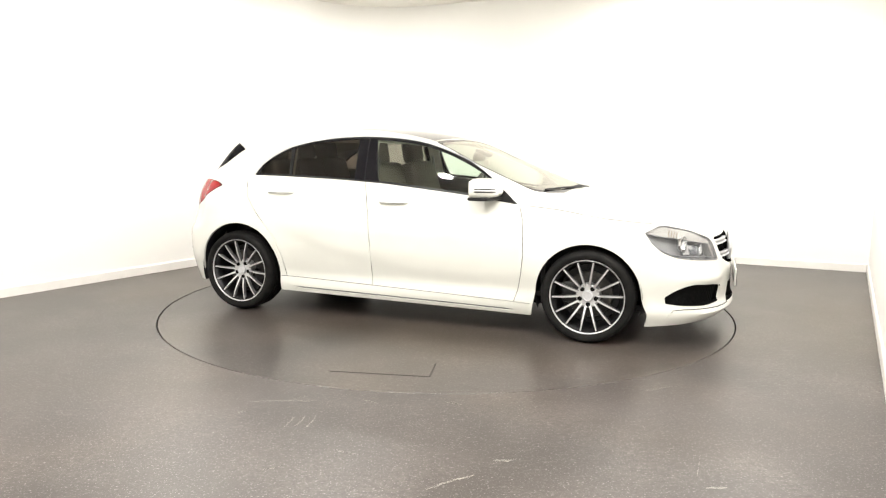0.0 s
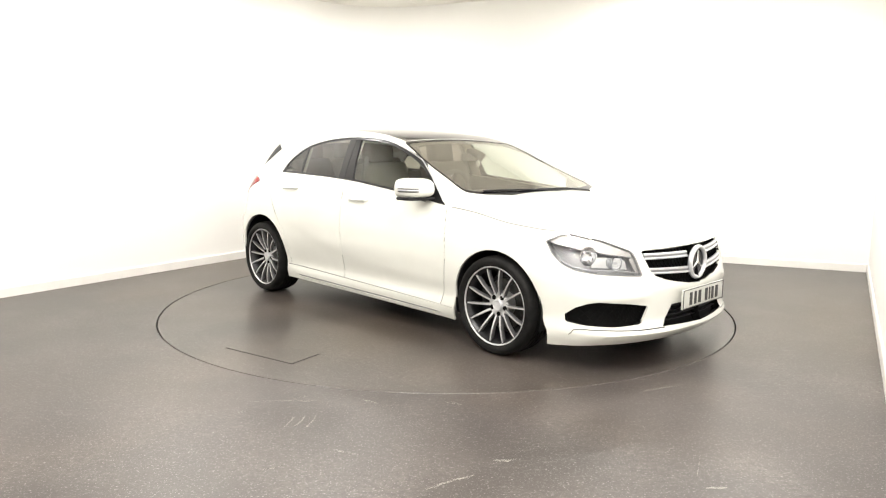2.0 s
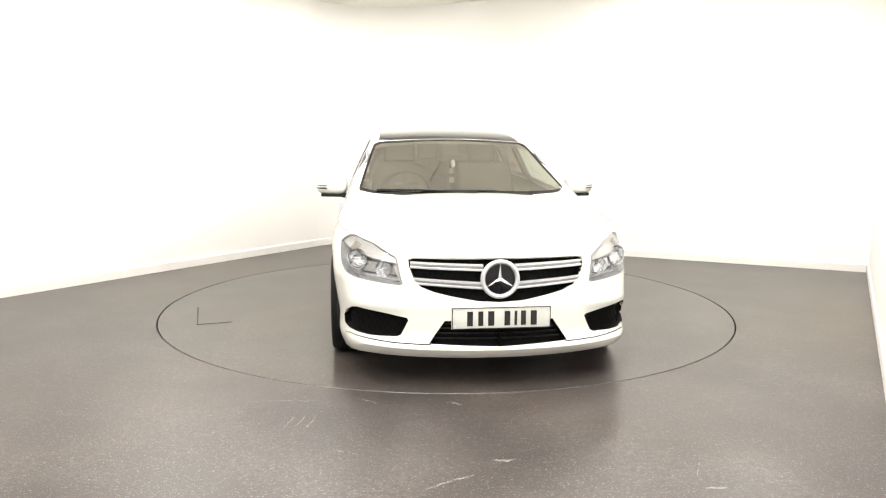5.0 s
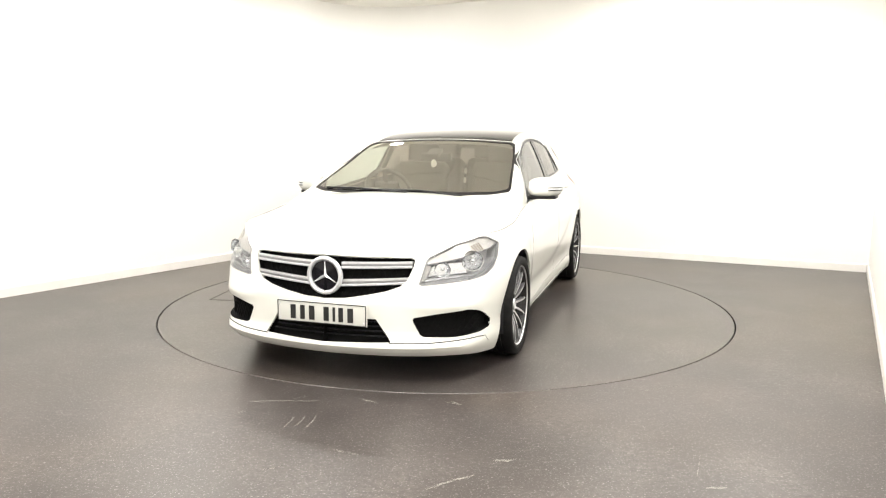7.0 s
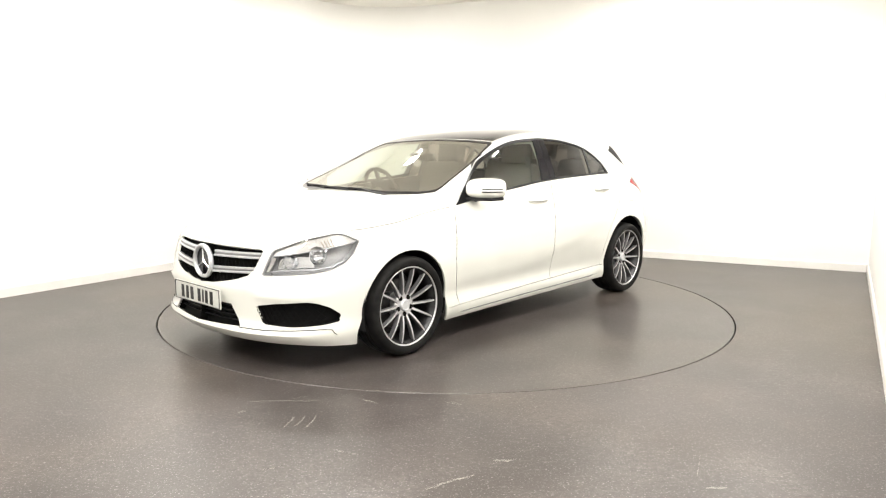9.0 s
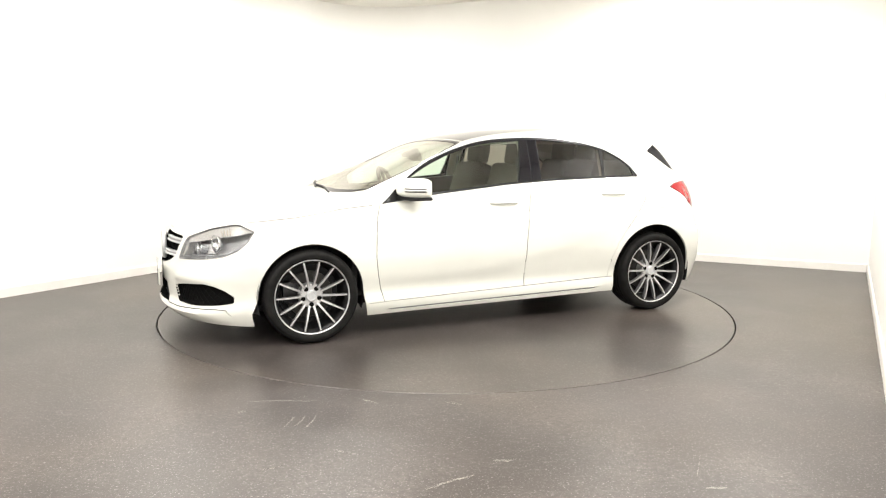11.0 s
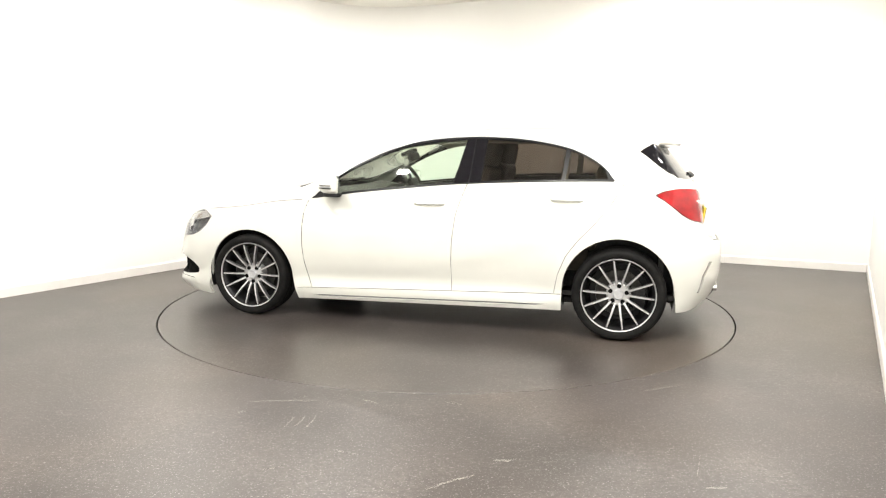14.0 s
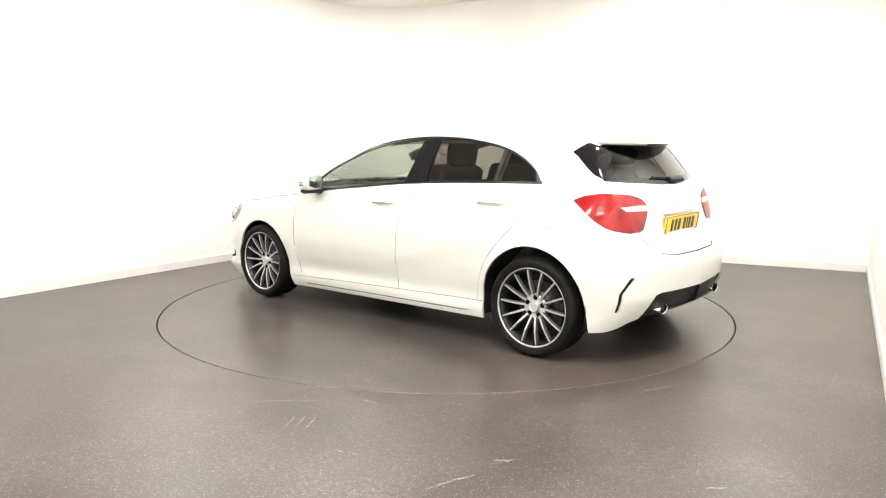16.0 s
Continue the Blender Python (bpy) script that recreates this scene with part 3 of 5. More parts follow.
# dark line of the window opening, seen from the flank
DLO_TOP = table((0.867, 0.892), (0.783, 0.967), (0.62, 1.097), (0.458, 1.187), (0.256, 1.266), (0.054, 1.317), (-0.15, 1.339), (-0.35, 1.347), (-0.56, 1.340), (-0.77, 1.316), (-0.985, 1.271), (-1.15, 1.197), (-1.252, 1.120), (-1.305, 1.045))


def build_lower_chart():
    us = np.concatenate([np.linspace(0, 0.9, 34), np.linspace(0.9, S_END - 0.9, 96)[1:], np.linspace(S_END - 0.9, S_END, 34)[1:]])
    rows = []
    for k in range(31):
        v = k / 30
        row = []
        for u in us:
            px = plan(u)[0]
            lo, hi = low_edge(px), shoulder(px) + 0.012 * smooth(1.45, 1.58, -px)
            row.append((float(u), lo + v * (hi - lo)))
        rows.append(row)
    c = Chart(rows)
    # doors, then their joints, so that openings override them
    fore = [(0.878, 0.885), (0.905, 0.80), (0.914, 0.70), (0.918, 0.55), (0.905, 0.43), (0.885, 0.33), (0.856, 0.238)]
    mid = [(-0.300, 1.02), (-0.262, 0.90), (-0.236, 0.80), (-0.217, 0.62), (-0.210, 0.45), (-0.211, 0.268)]
    aft = [(-1.36, 1.035), (-1.27, 0.88), (-1.17, 0.76), (-1.08, 0.665), (-1.0, 0.555), (-0.95, 0.43), (-0.925, 0.297)]
    top = lambda a, b: [(x, shoulder(x) + 0.02) for x in np.linspace(a, b, 24)]
    c.cut("front_door", side_poly(dense(fore) + dense(mid[::-1])) + [(s_at_x(x, min(z, 1.05)), z) for x, z in top(-0.30, 0.878)])
    c.cut("rear_door", side_poly(dense(mid) + dense(aft[::-1])) + [(s_at_x(x, min(z, 1.05)), z) for x, z in top(-1.35, -0.30)])
    c.cut("fuel_flap", side_poly(rounded([(-1.345, 0.93), (-1.355, 0.815), (-1.515, 0.800), (-1.53, 0.93)], 2)))
    c.strip("seam_fore", side_poly(dense(fore)), 0.0045)
    c.strip("seam_mid", side_poly(dense(mid)), 0.0045)
    c.strip("seam_aft", side_poly(dense(aft)), 0.0038)
    c.strip("seam_sill", side_poly(dense([(0.97, 0.231), (0.4, 0.251), (-0.3, 0.273), (-0.976, 0.294)])), 0.0045)
    flap = rounded([(-1.345, 0.93), (-1.355, 0.815), (-1.515, 0.800), (-1.53, 0.93)], 2)
    c.strip("seam_flap", side_poly(dense(flap + flap[:1])), 0.0032)
    c.cut("sill_groove", side_poly([(0.86, 0.181), (0.80, 0.170), (-0.80, 0.205), (-0.89, 0.222), (-0.80, 0.219), (0.78, 0.186)]))
    # bonnet, bumper and tailgate joints
    c.strip("seam_gate", rear_poly(dense([(0.0, 0.632), (0.30, 0.634), (0.42, 0.650), (0.52, 0.72), (0.565, 0.79)])), 0.006)
    # wheel arches
    for wx, wz, r, fore, aft in ((1.347, 0.313, 0.342, 0.024, 0.034), (-1.340, 0.324, 0.361, 0.004, 0.020)):
        c.cut("arch", side_poly([(x, max(z, 0.0)) for x, z in arc(wx, wz, r)]))
        c.cut("arch", side_poly([(wx + r, wz), (wx + r + fore, 0.14), (wx + r + fore, 0.05), (wx - r - aft, 0.05), (wx - r - aft, 0.14), (wx - r, wz)]))
    # lights and intakes
    head = rounded([(s_at_y(0.499, 0.548), 0.548), (s_at_y(0.530, 0.691), 0.691), (s_at_x(2.01, 0.724), 0.724), (s_at_x(1.94, 0.754), 0.754), (s_at_x(1.805, 0.785), 0.785), (s_at_x(1.765, 0.781), 0.781),
                    (s_at_x(1.690, 0.740), 0.740), (s_at_x(1.735, 0.675), 0.675), (s_at_x(1.80, 0.620), 0.620), (s_at_x(1.88, 0.587), 0.587), (s_at_x(1.97, 0.572), 0.572)], 1, 0.07)
    c.cut("headlight_seal", head)
    c.cut("headlight", shrunk(head, 0.965))
    c.cut("fog_intake", rounded(front_poly([(0.472, 0.380), (0.520, 0.280), (0.67, 0.272), (0.785, 0.280), (0.812, 0.291), (0.814, 0.332), (0.800, 0.376), (0.775, 0.404), (0.74, 0.416), (0.60, 0.402)]), 1, 0.1))
    c.cut("grille_opening", front_poly([(0.0, 0.695), (0.45, 0.693), (0.474, 0.684), (0.472, 0.652), (0.444, 0.578), (0.41, 0.546), (0.34, 0.520), (0.25, 0.500), (0.12, 0.478), (0.0, 0.470)]))
    c.cut("lower_intake", front_poly([(0.0, 0.375), (0.290, 0.372), (0.372, 0.252), (0.0, 0.240)]))
    c.strip("lip_gap", front_poly(dense([(0.36, 0.247), (0.55, 0.248), (0.72, 0.256), (0.780, 0.256), (0.804, 0.248), (0.812, 0.212)])), 0.0052)
    back = lambda y, z: (s_at_y(y, z, False), z)
    tail = rounded([(s_at_x(-1.550, 0.965), 0.965), (s_at_x(-1.61, 0.993), 0.993), (s_at_x(-1.73, 1.010), 1.010), back(0.59, 1.0), back(0.49, 0.977), back(0.437, 0.941),
                    back(0.440, 0.885), back(0.50, 0.797), back(0.535, 0.783), back(0.66, 0.780), (s_at_x(-1.79, 0.804), 0.804), (s_at_x(-1.706, 0.862), 0.862), (s_at_x(-1.614, 0.930), 0.930)], 1, 0.15)
    c.cut("taillight_seal", tail)
    c.cut("taillight", shrunk(tail, 0.955))
    c.cut("reverse_lamp", rear_poly([(0.450, 0.932), (0.54, 0.936), (0.690, 0.930), (0.660, 0.906), (0.450, 0.900)]))
    c.cut("diffuser", rear_poly([(0.0, 0.418), (0.50, 0.432), (0.548, 0.422), (0.578, 0.38), (0.628, 0.285), (0.64, 0.19), (0.0, 0.19)]))
    c.cut("bumper_vent", side_poly([(-1.918, 0.540), (-1.872, 0.445), (-1.848, 0.335), (-1.863, 0.335), (-1.888, 0.440), (-1.935, 0.535)]))
    return c


def build_upper_chart():
    xs = np.concatenate([np.linspace(1.17, 0.1, 52), np.linspace(0.1, -1.3, 52)[1:], np.linspace(-1.3, -1.86, 34)[1:]])
    qs = np.concatenate([np.linspace(0, 0.52, 22), np.linspace(0.52, 1.0, 12)[1:]])
    c = Chart([[(float(x), float(q)) for x in xs] for q in qs])

    def up(pts):
        return [(x, q_at_z(x, z)) for x, z in pts]

    def over(pts):
        return [(x, q_at_y(x, y) if y > 1e-6 else 1.001) for x, y in pts]
    xs = np.linspace(0.862, -1.297, 60)
    c.cut("window_trim", [(x, q_at_z(x, DLO_TOP(x))) for x in xs] + [(-1.29, -0.001), (0.86, -0.001)])
    base = 0.016
    front = [(x, q_at_z(x, DLO_TOP(x) - 0.022)) for x in np.linspace(0.69, -0.265, 28)]
    c.cut("front_glass", front + up([(-0.190, shoulder(-0.19) + base), (0.2, shoulder(0.2) + base), (0.655, shoulder(0.655) + base)]))
    rear = [(x, q_at_z(x, DLO_TOP(x) - 0.018)) for x in np.linspace(-0.415, -0.965, 20)]
    c.cut("rear_glass", rear + up([(-0.945, shoulder(-0.945) + base), (-0.392, shoulder(-0.392) + base)]))
    qtr = [(x, q_at_z(x, DLO_TOP(x) - 0.018)) for x in np.linspace(-0.995, -1.235, 12)]
    c.cut("quarter_glass", qtr + up([(-1.255, shoulder(-1.255) + base), (-0.968, shoulder(-0.968) + base)]))
    c.cut("pillar_gloss", up([(-0.272, DLO_TOP(-0.272) - 0.020), (-0.325, DLO_TOP(-0.325) - 0.020), (-0.303, shoulder(-0.303) + 0.012), (-0.197, shoulder(-0.197) + 0.012)]))
    c.cut("pillar_gloss", up([(-0.335, DLO_TOP(-0.335) - 0.020), (-0.408, DLO_TOP(-0.408) - 0.020), (-0.386, shoulder(-0.386) + 0.012), (-0.313, shoulder(-0.313) + 0.012)]))
    edge = [(1.10, 0.0), (1.065, 0.40), (0.985, 0.62), (0.935, 0.685), (0.90, 0.698), (0.80, 0.683), (0.6, 0.652), (0.4, 0.616), (0.25, 0.580), (0.215, 0.545), (0.210, 0.0)]
    c.cut("screen_band", over([(1.16, 0.0), (1.125, 0.38), (1.03, 0.62), (0.955, 0.715), (0.90, 0.718), (0.80, 0.700), (0.6, 0.668), (0.4, 0.632), (0.22, 0.594), (0.180, 0.56), (0.180, 0.0)]))
    c.cut("windscreen", over(edge))
    c.cut("roof_glass", over([(0.163, 0.0), (0.163, 0.555), (0.0, 0.545), (-0.5, 0.53), (-0.86, 0.51), (-0.90, 0.47), (-0.90, 0.0)]))
    c.cut("tail_band", over([(-1.585, 0.0), (-1.576, 0.512), (-1.515, 0.577), (-1.45, 0.602)]) + up([(-1.50, 1.212), (-1.549, 1.172), (-1.60, 1.132), (-1.64, 1.106), (-1.70, 1.072)]) + over([(-1.732, 0.575), (-1.778, 0.42), (-1.820, 0.2), (-1.842, 0.0)]))
    c.cut("tail_glass", over([(-1.61, 0.0), (-1.60, 0.46), (-1.66, 0.54), (-1.705, 0.555), (-1.748, 0.42), (-1.790, 0.22), (-1.815, 0.0)]))
    return c


def bend_low(s, z):
    return skin(min(max(s, 0.0), S_END), z)


def bend_up(x, q):
    y = q_y(x, min(max(q, 0.0), 1.0))
    return Vector((x, y, max(roof_z(x, y), shoulder(x) - 0.03)))


def mirrored(bm):
    m = bm.copy()
    for v in m.verts:
        v.co.y *= -1
    bmesh.ops.reverse_faces(m, faces=m.faces)
    return m


def build_bonnet():
    line = table((2.24, 0.704), (2.15, 0.742), (2.05, 0.783), (1.9, 0.832), (1.7, 0.886), (1.4, 0.937), (1.1, 0.972), (0.8, 0.99))
    ss = np.linspace(0, s_at_x(0.86, shoulder(0.86)), 90)
    edge = [skin(s, shoulder(plan(s)[0])) for s in ss]
    edge_y = table(*sorted({round(p.x, 5): p.y for p in edge}.items()))
    edge_z = table(*sorted({round(p.x, 5): p.z for p in edge}.items()))
    x_max = max(p.x for p in edge)
    bm = bmesh.new()
    xs = np.concatenate([x_max - 0.16 * np.linspace(0, 1, 26) ** 2, np.linspace(x_max - 0.16, 0.86, 46)[1:]])
    bs = [1 - (1 - k / 18) ** 1.5 for k in range(19)]
    rows = []
    for x in xs:
        yb = edge_y(x)
        z0 = edge_z(x)
        row = []
        for b in [-v for v in bs[:0:-1]] + bs:
            crown = max(line(x) - z0, 0.0)
            ridge = 0.006 * math.exp(-((abs(b) - 0.62) / 0.10) ** 2) * smooth(2.1, 1.8, x)
            row.append(bm.verts.new((x, b * yb, z0 + crown * (1 - abs(b) ** 2.6) + ridge)))
        for end, at in ((0, 0), (-1, len(row) + 1)):
            p = row[end].co
            row.insert(at, bm.verts.new((p.x - 0.006, p.y * 0.992, p.z - 0.02)))
        rows.append(row)
    for a, b in zip(rows, rows[1:]):
        for i in range(len(a) - 1):
            vs = (a[i], b[i], b[i + 1], a[i + 1])
            c = sum((v.co for v in vs), Vector()) / 4
            if c.x > 1.10 - 0.20 * (c.y / 0.7) ** 2 or abs(c.y) > 0.74:
                bm.faces.new(vs)
    bmesh.ops.delete(bm, geom=[v for v in bm.verts if not v.link_faces], context="VERTS")
    bmesh.ops.remove_doubles(bm, verts=bm.verts, dist=1e-4)
    bmesh.ops.recalc_face_normals(bm, faces=bm.faces)
    up = sum(f.normal.z for f in bm.faces)
    if up < 0:
        bmesh.ops.reverse_faces(bm, faces=bm.faces)
    return bm


# ---------- wheels ----------
def spoke(angle, width0, width1, r0, r1, y0, y1, thick):
    """A tapering bar from the hub to the rim, bright face outside, shade painted on its sides (y up is outward)."""
    bm = bmesh.new()
    rows = []
    for k in range(5):
        t = k / 4
        r = r0 + (r1 - r0) * t
        w = width0 + (width1 - width0) * t
        y = y0 + (y1 - y0) * t + 0.010 * math.sin(math.pi * t)
        rows.append([bm.verts.new(p) for p in ((r, y - thick, -w * 0.75), (r, y - 0.006, -w), (r, y, -w * 0.72), (r, y, w * 0.72), (r, y - 0.006, w), (r, y - thick, w * 0.75))])
    for a, b in zip(rows, rows[1:]):
        for i in range(6):
            j = (i + 1) % 6
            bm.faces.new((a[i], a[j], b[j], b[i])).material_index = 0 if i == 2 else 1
    bm.faces.new(rows[0][::-1])
    bm.faces.new(rows[-1])
    bmesh.ops.recalc_face_normals(bm, faces=bm.faces)
    bmesh.ops.rotate(bm, matrix=Matrix.Rotation(angle, 3, "Y"), verts=bm.verts)
    return bm


def lip_mesh():
    """The bright outer flange; y is outward from the wheel's middle plane."""
    return lathe([(0.240, 0.094), (0.246, 0.100), (0.247, 0.106), (0.243, 0.109), (0.2385, 0.107), (0.2360, 0.102)], 72)


def barrel_mesh():
    return lathe([(0.2360, 0.102), (0.228, 0.088), (0.219, 0.078), (0.212, 0.03), (0.200, -0.02), (0.205, -0.09), (0.236, -0.105)], 64)


def build_wheel(car, at, side, spin):
    """side 1: left, outer face to +y."""
    rim = part("wheel", lip_mesh(), ALLOY, car, "silver multi-spoke alloy wheel with a low tyre")
    rim.matrix_basis = pose(at[0], at[1], at[2], 0, 0, 0 if side > 0 else 180) @ pose(0, 0, 0, 0, spin, 0)
    tyre = lathe([(0.240, 0.096), (0.246, 0.110), (0.256, 0.116), (0.278, 0.120), (0.294, 0.117), (0.305, 0.108), (0.311, 0.096), (0.3155, 0.070), (0.3165, 0.058), (0.310, 0.057), (0.310, 0.050), (0.3168, 0.049),
                  (0.3175, 0.022), (0.311, 0.021), (0.311, 0.012), (0.3175, 0.011), (0.3175, -0.011), (0.311, -0.012), (0.311, -0.021), (0.3175, -0.022), (0.3168, -0.049), (0.310, -0.050), (0.310, -0.057), (0.3165, -0.058),
                  (0.3155, -0.075), (0.306, -0.105), (0.28, -0.118), (0.25, -0.112), (0.236, -0.100)], 84)
    for v in tyre.verts:
        r = math.hypot(v.co.x, v.co.z)
        k = 1 - 0.027 * smooth(0.25, 0.31, r)
        v.co.x, v.co.z = v.co.x * k, v.co.z * k
    part("rim_barrel", barrel_mesh(), ALLOY_SHADED, rim)
    part("tyre", tyre, RUBBER, rim, "black low-profile tyre")
    for k in range(14):
        a = 2 * math.pi * k / 14
        part("spoke", spoke(a, 0.0090, 0.0062, 0.066, 0.237, 0.066, 0.094, 0.030), [ALLOY, ALLOY_SIDE_SHADE], rim)
    hub = lathe([(0.0, 0.058), (0.070, 0.060), (0.078, 0.054), (0.080, 0.030), (0.080, -0.02)], 40)
    part("hub", hub, ALLOY, rim)
    for k in range(5):
        a = 2 * math.pi * k / 5 - math.pi / 2
        # a raised black disc stands in for the shade inside each bolt hole
        b = lathe([(0.0, 0.0625), (0.0145, 0.0625), (0.0155, 0.056)], 14)
        bmesh.ops.translate(b, vec=(0.056 * math.cos(a), 0.002, 0.056 * math.sin(a)), verts=b.verts)
        part("bolt_hole_shade", b, VOID, rim)
    part("centre_cap", lathe([(0.0, 0.074), (0.024, 0.074), (0.027, 0.077), (0.031, 0.077), (0.036, 0.072), (0.038, 0.056)], 32), SILVER, rim)
    disc = lathe([(0.07, -0.012), (0.152, -0.012), (0.154, -0.016), (0.152, -0.034), (0.07, -0.034)], 48)
    part("brake_disc", disc, DISC, rim)
    shield = lathe([(0.0, -0.045), (0.195, -0.045), (0.20, -0.06)], 40)
    part("brake_shield", shield, BLACK, rim)
    cal = block((0.10, 0.06, 0.14), (0.125, -0.012, 0.02), 0.012)
    part("brake_caliper", cal, ALLOY_SHADED, rim)
    return rim


def wheel_well(x, side):
    bm = bmesh.new()
    n = 36
    rows = []
    mid = 0.313 if x > 0 else 0.324
    for k in range(n + 1):
        a = math.pi * (-0.10 + 1.2 * k / n)
        r = 0.346 if x > 0 else 0.365
        rows.append([bm.verts.new((x + q * math.cos(a), side * y, mid + q * math.sin(a))) for y, q in ((0.858, r), (0.80, r + 0.004), (0.70, 0.375), (0.55, 0.375))])
    c = bm.verts.new((x, side * 0.55, 0.312))
    for a, b in zip(rows, rows[1:]):
        for i in range(3):
            bm.faces.new((a[i], a[i + 1], b[i + 1], b[i]))
        bm.faces.new((a[3], c, b[3]))
    bmesh.ops.recalc_face_normals(bm, faces=bm.faces)
    return bm


# ---------- small car pieces ----------
SWEEP = 0.36


def mirror_housing(side):
    """Shell, lamp strip and foot of a door mirror."""
    bm = bmesh.new()
    bmesh.ops.create_uvsphere(bm, u_segments=28, v_segments=18, radius=1)
    for v in bm.verts:
        p = v.co
        e = lambda t, k: math.copysign(abs(t) ** k, t)
        v.co = Vector((0.112 * e(p.x, 0.75), 0.110 * e(p.y, 0.6), 0.075 * e(p.z, 0.62)))
        if v.co.x < -0.02:
            v.co.x = -0.02 - 0.12 * (abs(v.co.x) - 0.02)
        v.co.x -= SWEEP * v.co.y
        if v.co.z < 0:
            v.co.z *= 0.78
    bmesh.ops.translate(bm, vec=(0, 0, 0), verts=bm.verts)
    for v in bm.verts:
        v.co.y *= side
    if side < 0:
        bmesh.ops.reverse_faces(bm, faces=bm.faces)
    return bm


def capsule_bar(p, q, r, flat=1.0):
    bm = tube([Vector(p), Vector(p).lerp(Vector(q), 0.03), Vector(p).lerp(Vector(q), 0.97), Vector(q)], r, 10)
    return bm


def plate(car, at, pitch, yaw, face, name):
    root = part(name, block((0.012, 0.524, 0.115), (0, 0, 0), 0.004), face, car, "number plate with unreadable dark bars")
    root.matrix_basis = pose(*at, 0, pitch, yaw)
    x = 0.0075
    for y, w in ((0.170, 0.032), (0.115, 0.026), (0.075, 0.014), (0.030, 0.030), (-0.055, 0.032), (-0.110, 0.026), (-0.166, 0.030)):
        part("plate_bar", block((0.003, w, 0.076), (x, y, -0.002)), INK, root, smooth=False)
    for z in (0.0545, -0.0545):
        part("plate_edge", block((0.003, 0.518, 0.004), (x, 0, z)), INK, root, smooth=False)
    for y in (0.258, -0.258):
        part("plate_edge", block((0.003, 0.004, 0.105), (x, y, 0)), INK, root, smooth=False)
    for y in (0.245, -0.245):
        for z in (0.04, -0.04):
            b = lathe([(0, 0.004), (0.004, 0.003), (0.005, 0)], 10)
            bmesh.ops.rotate(b, matrix=Matrix.Rotation(radians(-90), 3, "Z"), verts=b.verts)
            bmesh.ops.translate(b, vec=(0.006, y, z), verts=b.verts)
            part("plate_screw", b, SILVER, root)
    return root


def seat(car, x, y, w, low):
    base = part("seat", block((0.54, w, 0.18), (x, y, low), 0.06, 3), CLOTH, car, "dark grey cloth seat with headrest")
    part("backrest", block((0.16, w - 0.03, 0.62), (x - 0.32, y, low + 0.36), 0.06, 3, (0, -16, 0)), CLOTH, base)
    part("headrest", block((0.11, 0.27, 0.19), (x - 0.44, y, low + 0.745), 0.05, 3, (0, -10, 0)), CLOTH, base)
    for s in (1, -1):
        part("headrest_post", tube([(x - 0.42, y + 0.06 * s, low + 0.60), (x - 0.435, y + 0.06 * s, low + 0.70)], 0.007), CHROME, base)
    return base


def sheet(us, vs, at, flip=False):
    bm = bmesh.new()
    rows = [[bm.verts.new(at(u, v)) for u in us] for v in vs]
    for a, b in zip(rows, rows[1:]):
        for i in range(len(a) - 1):
            f = (a[i], a[i + 1], b[i + 1], b[i])
            bm.faces.new(f[::-1] if flip else f)
    return bm


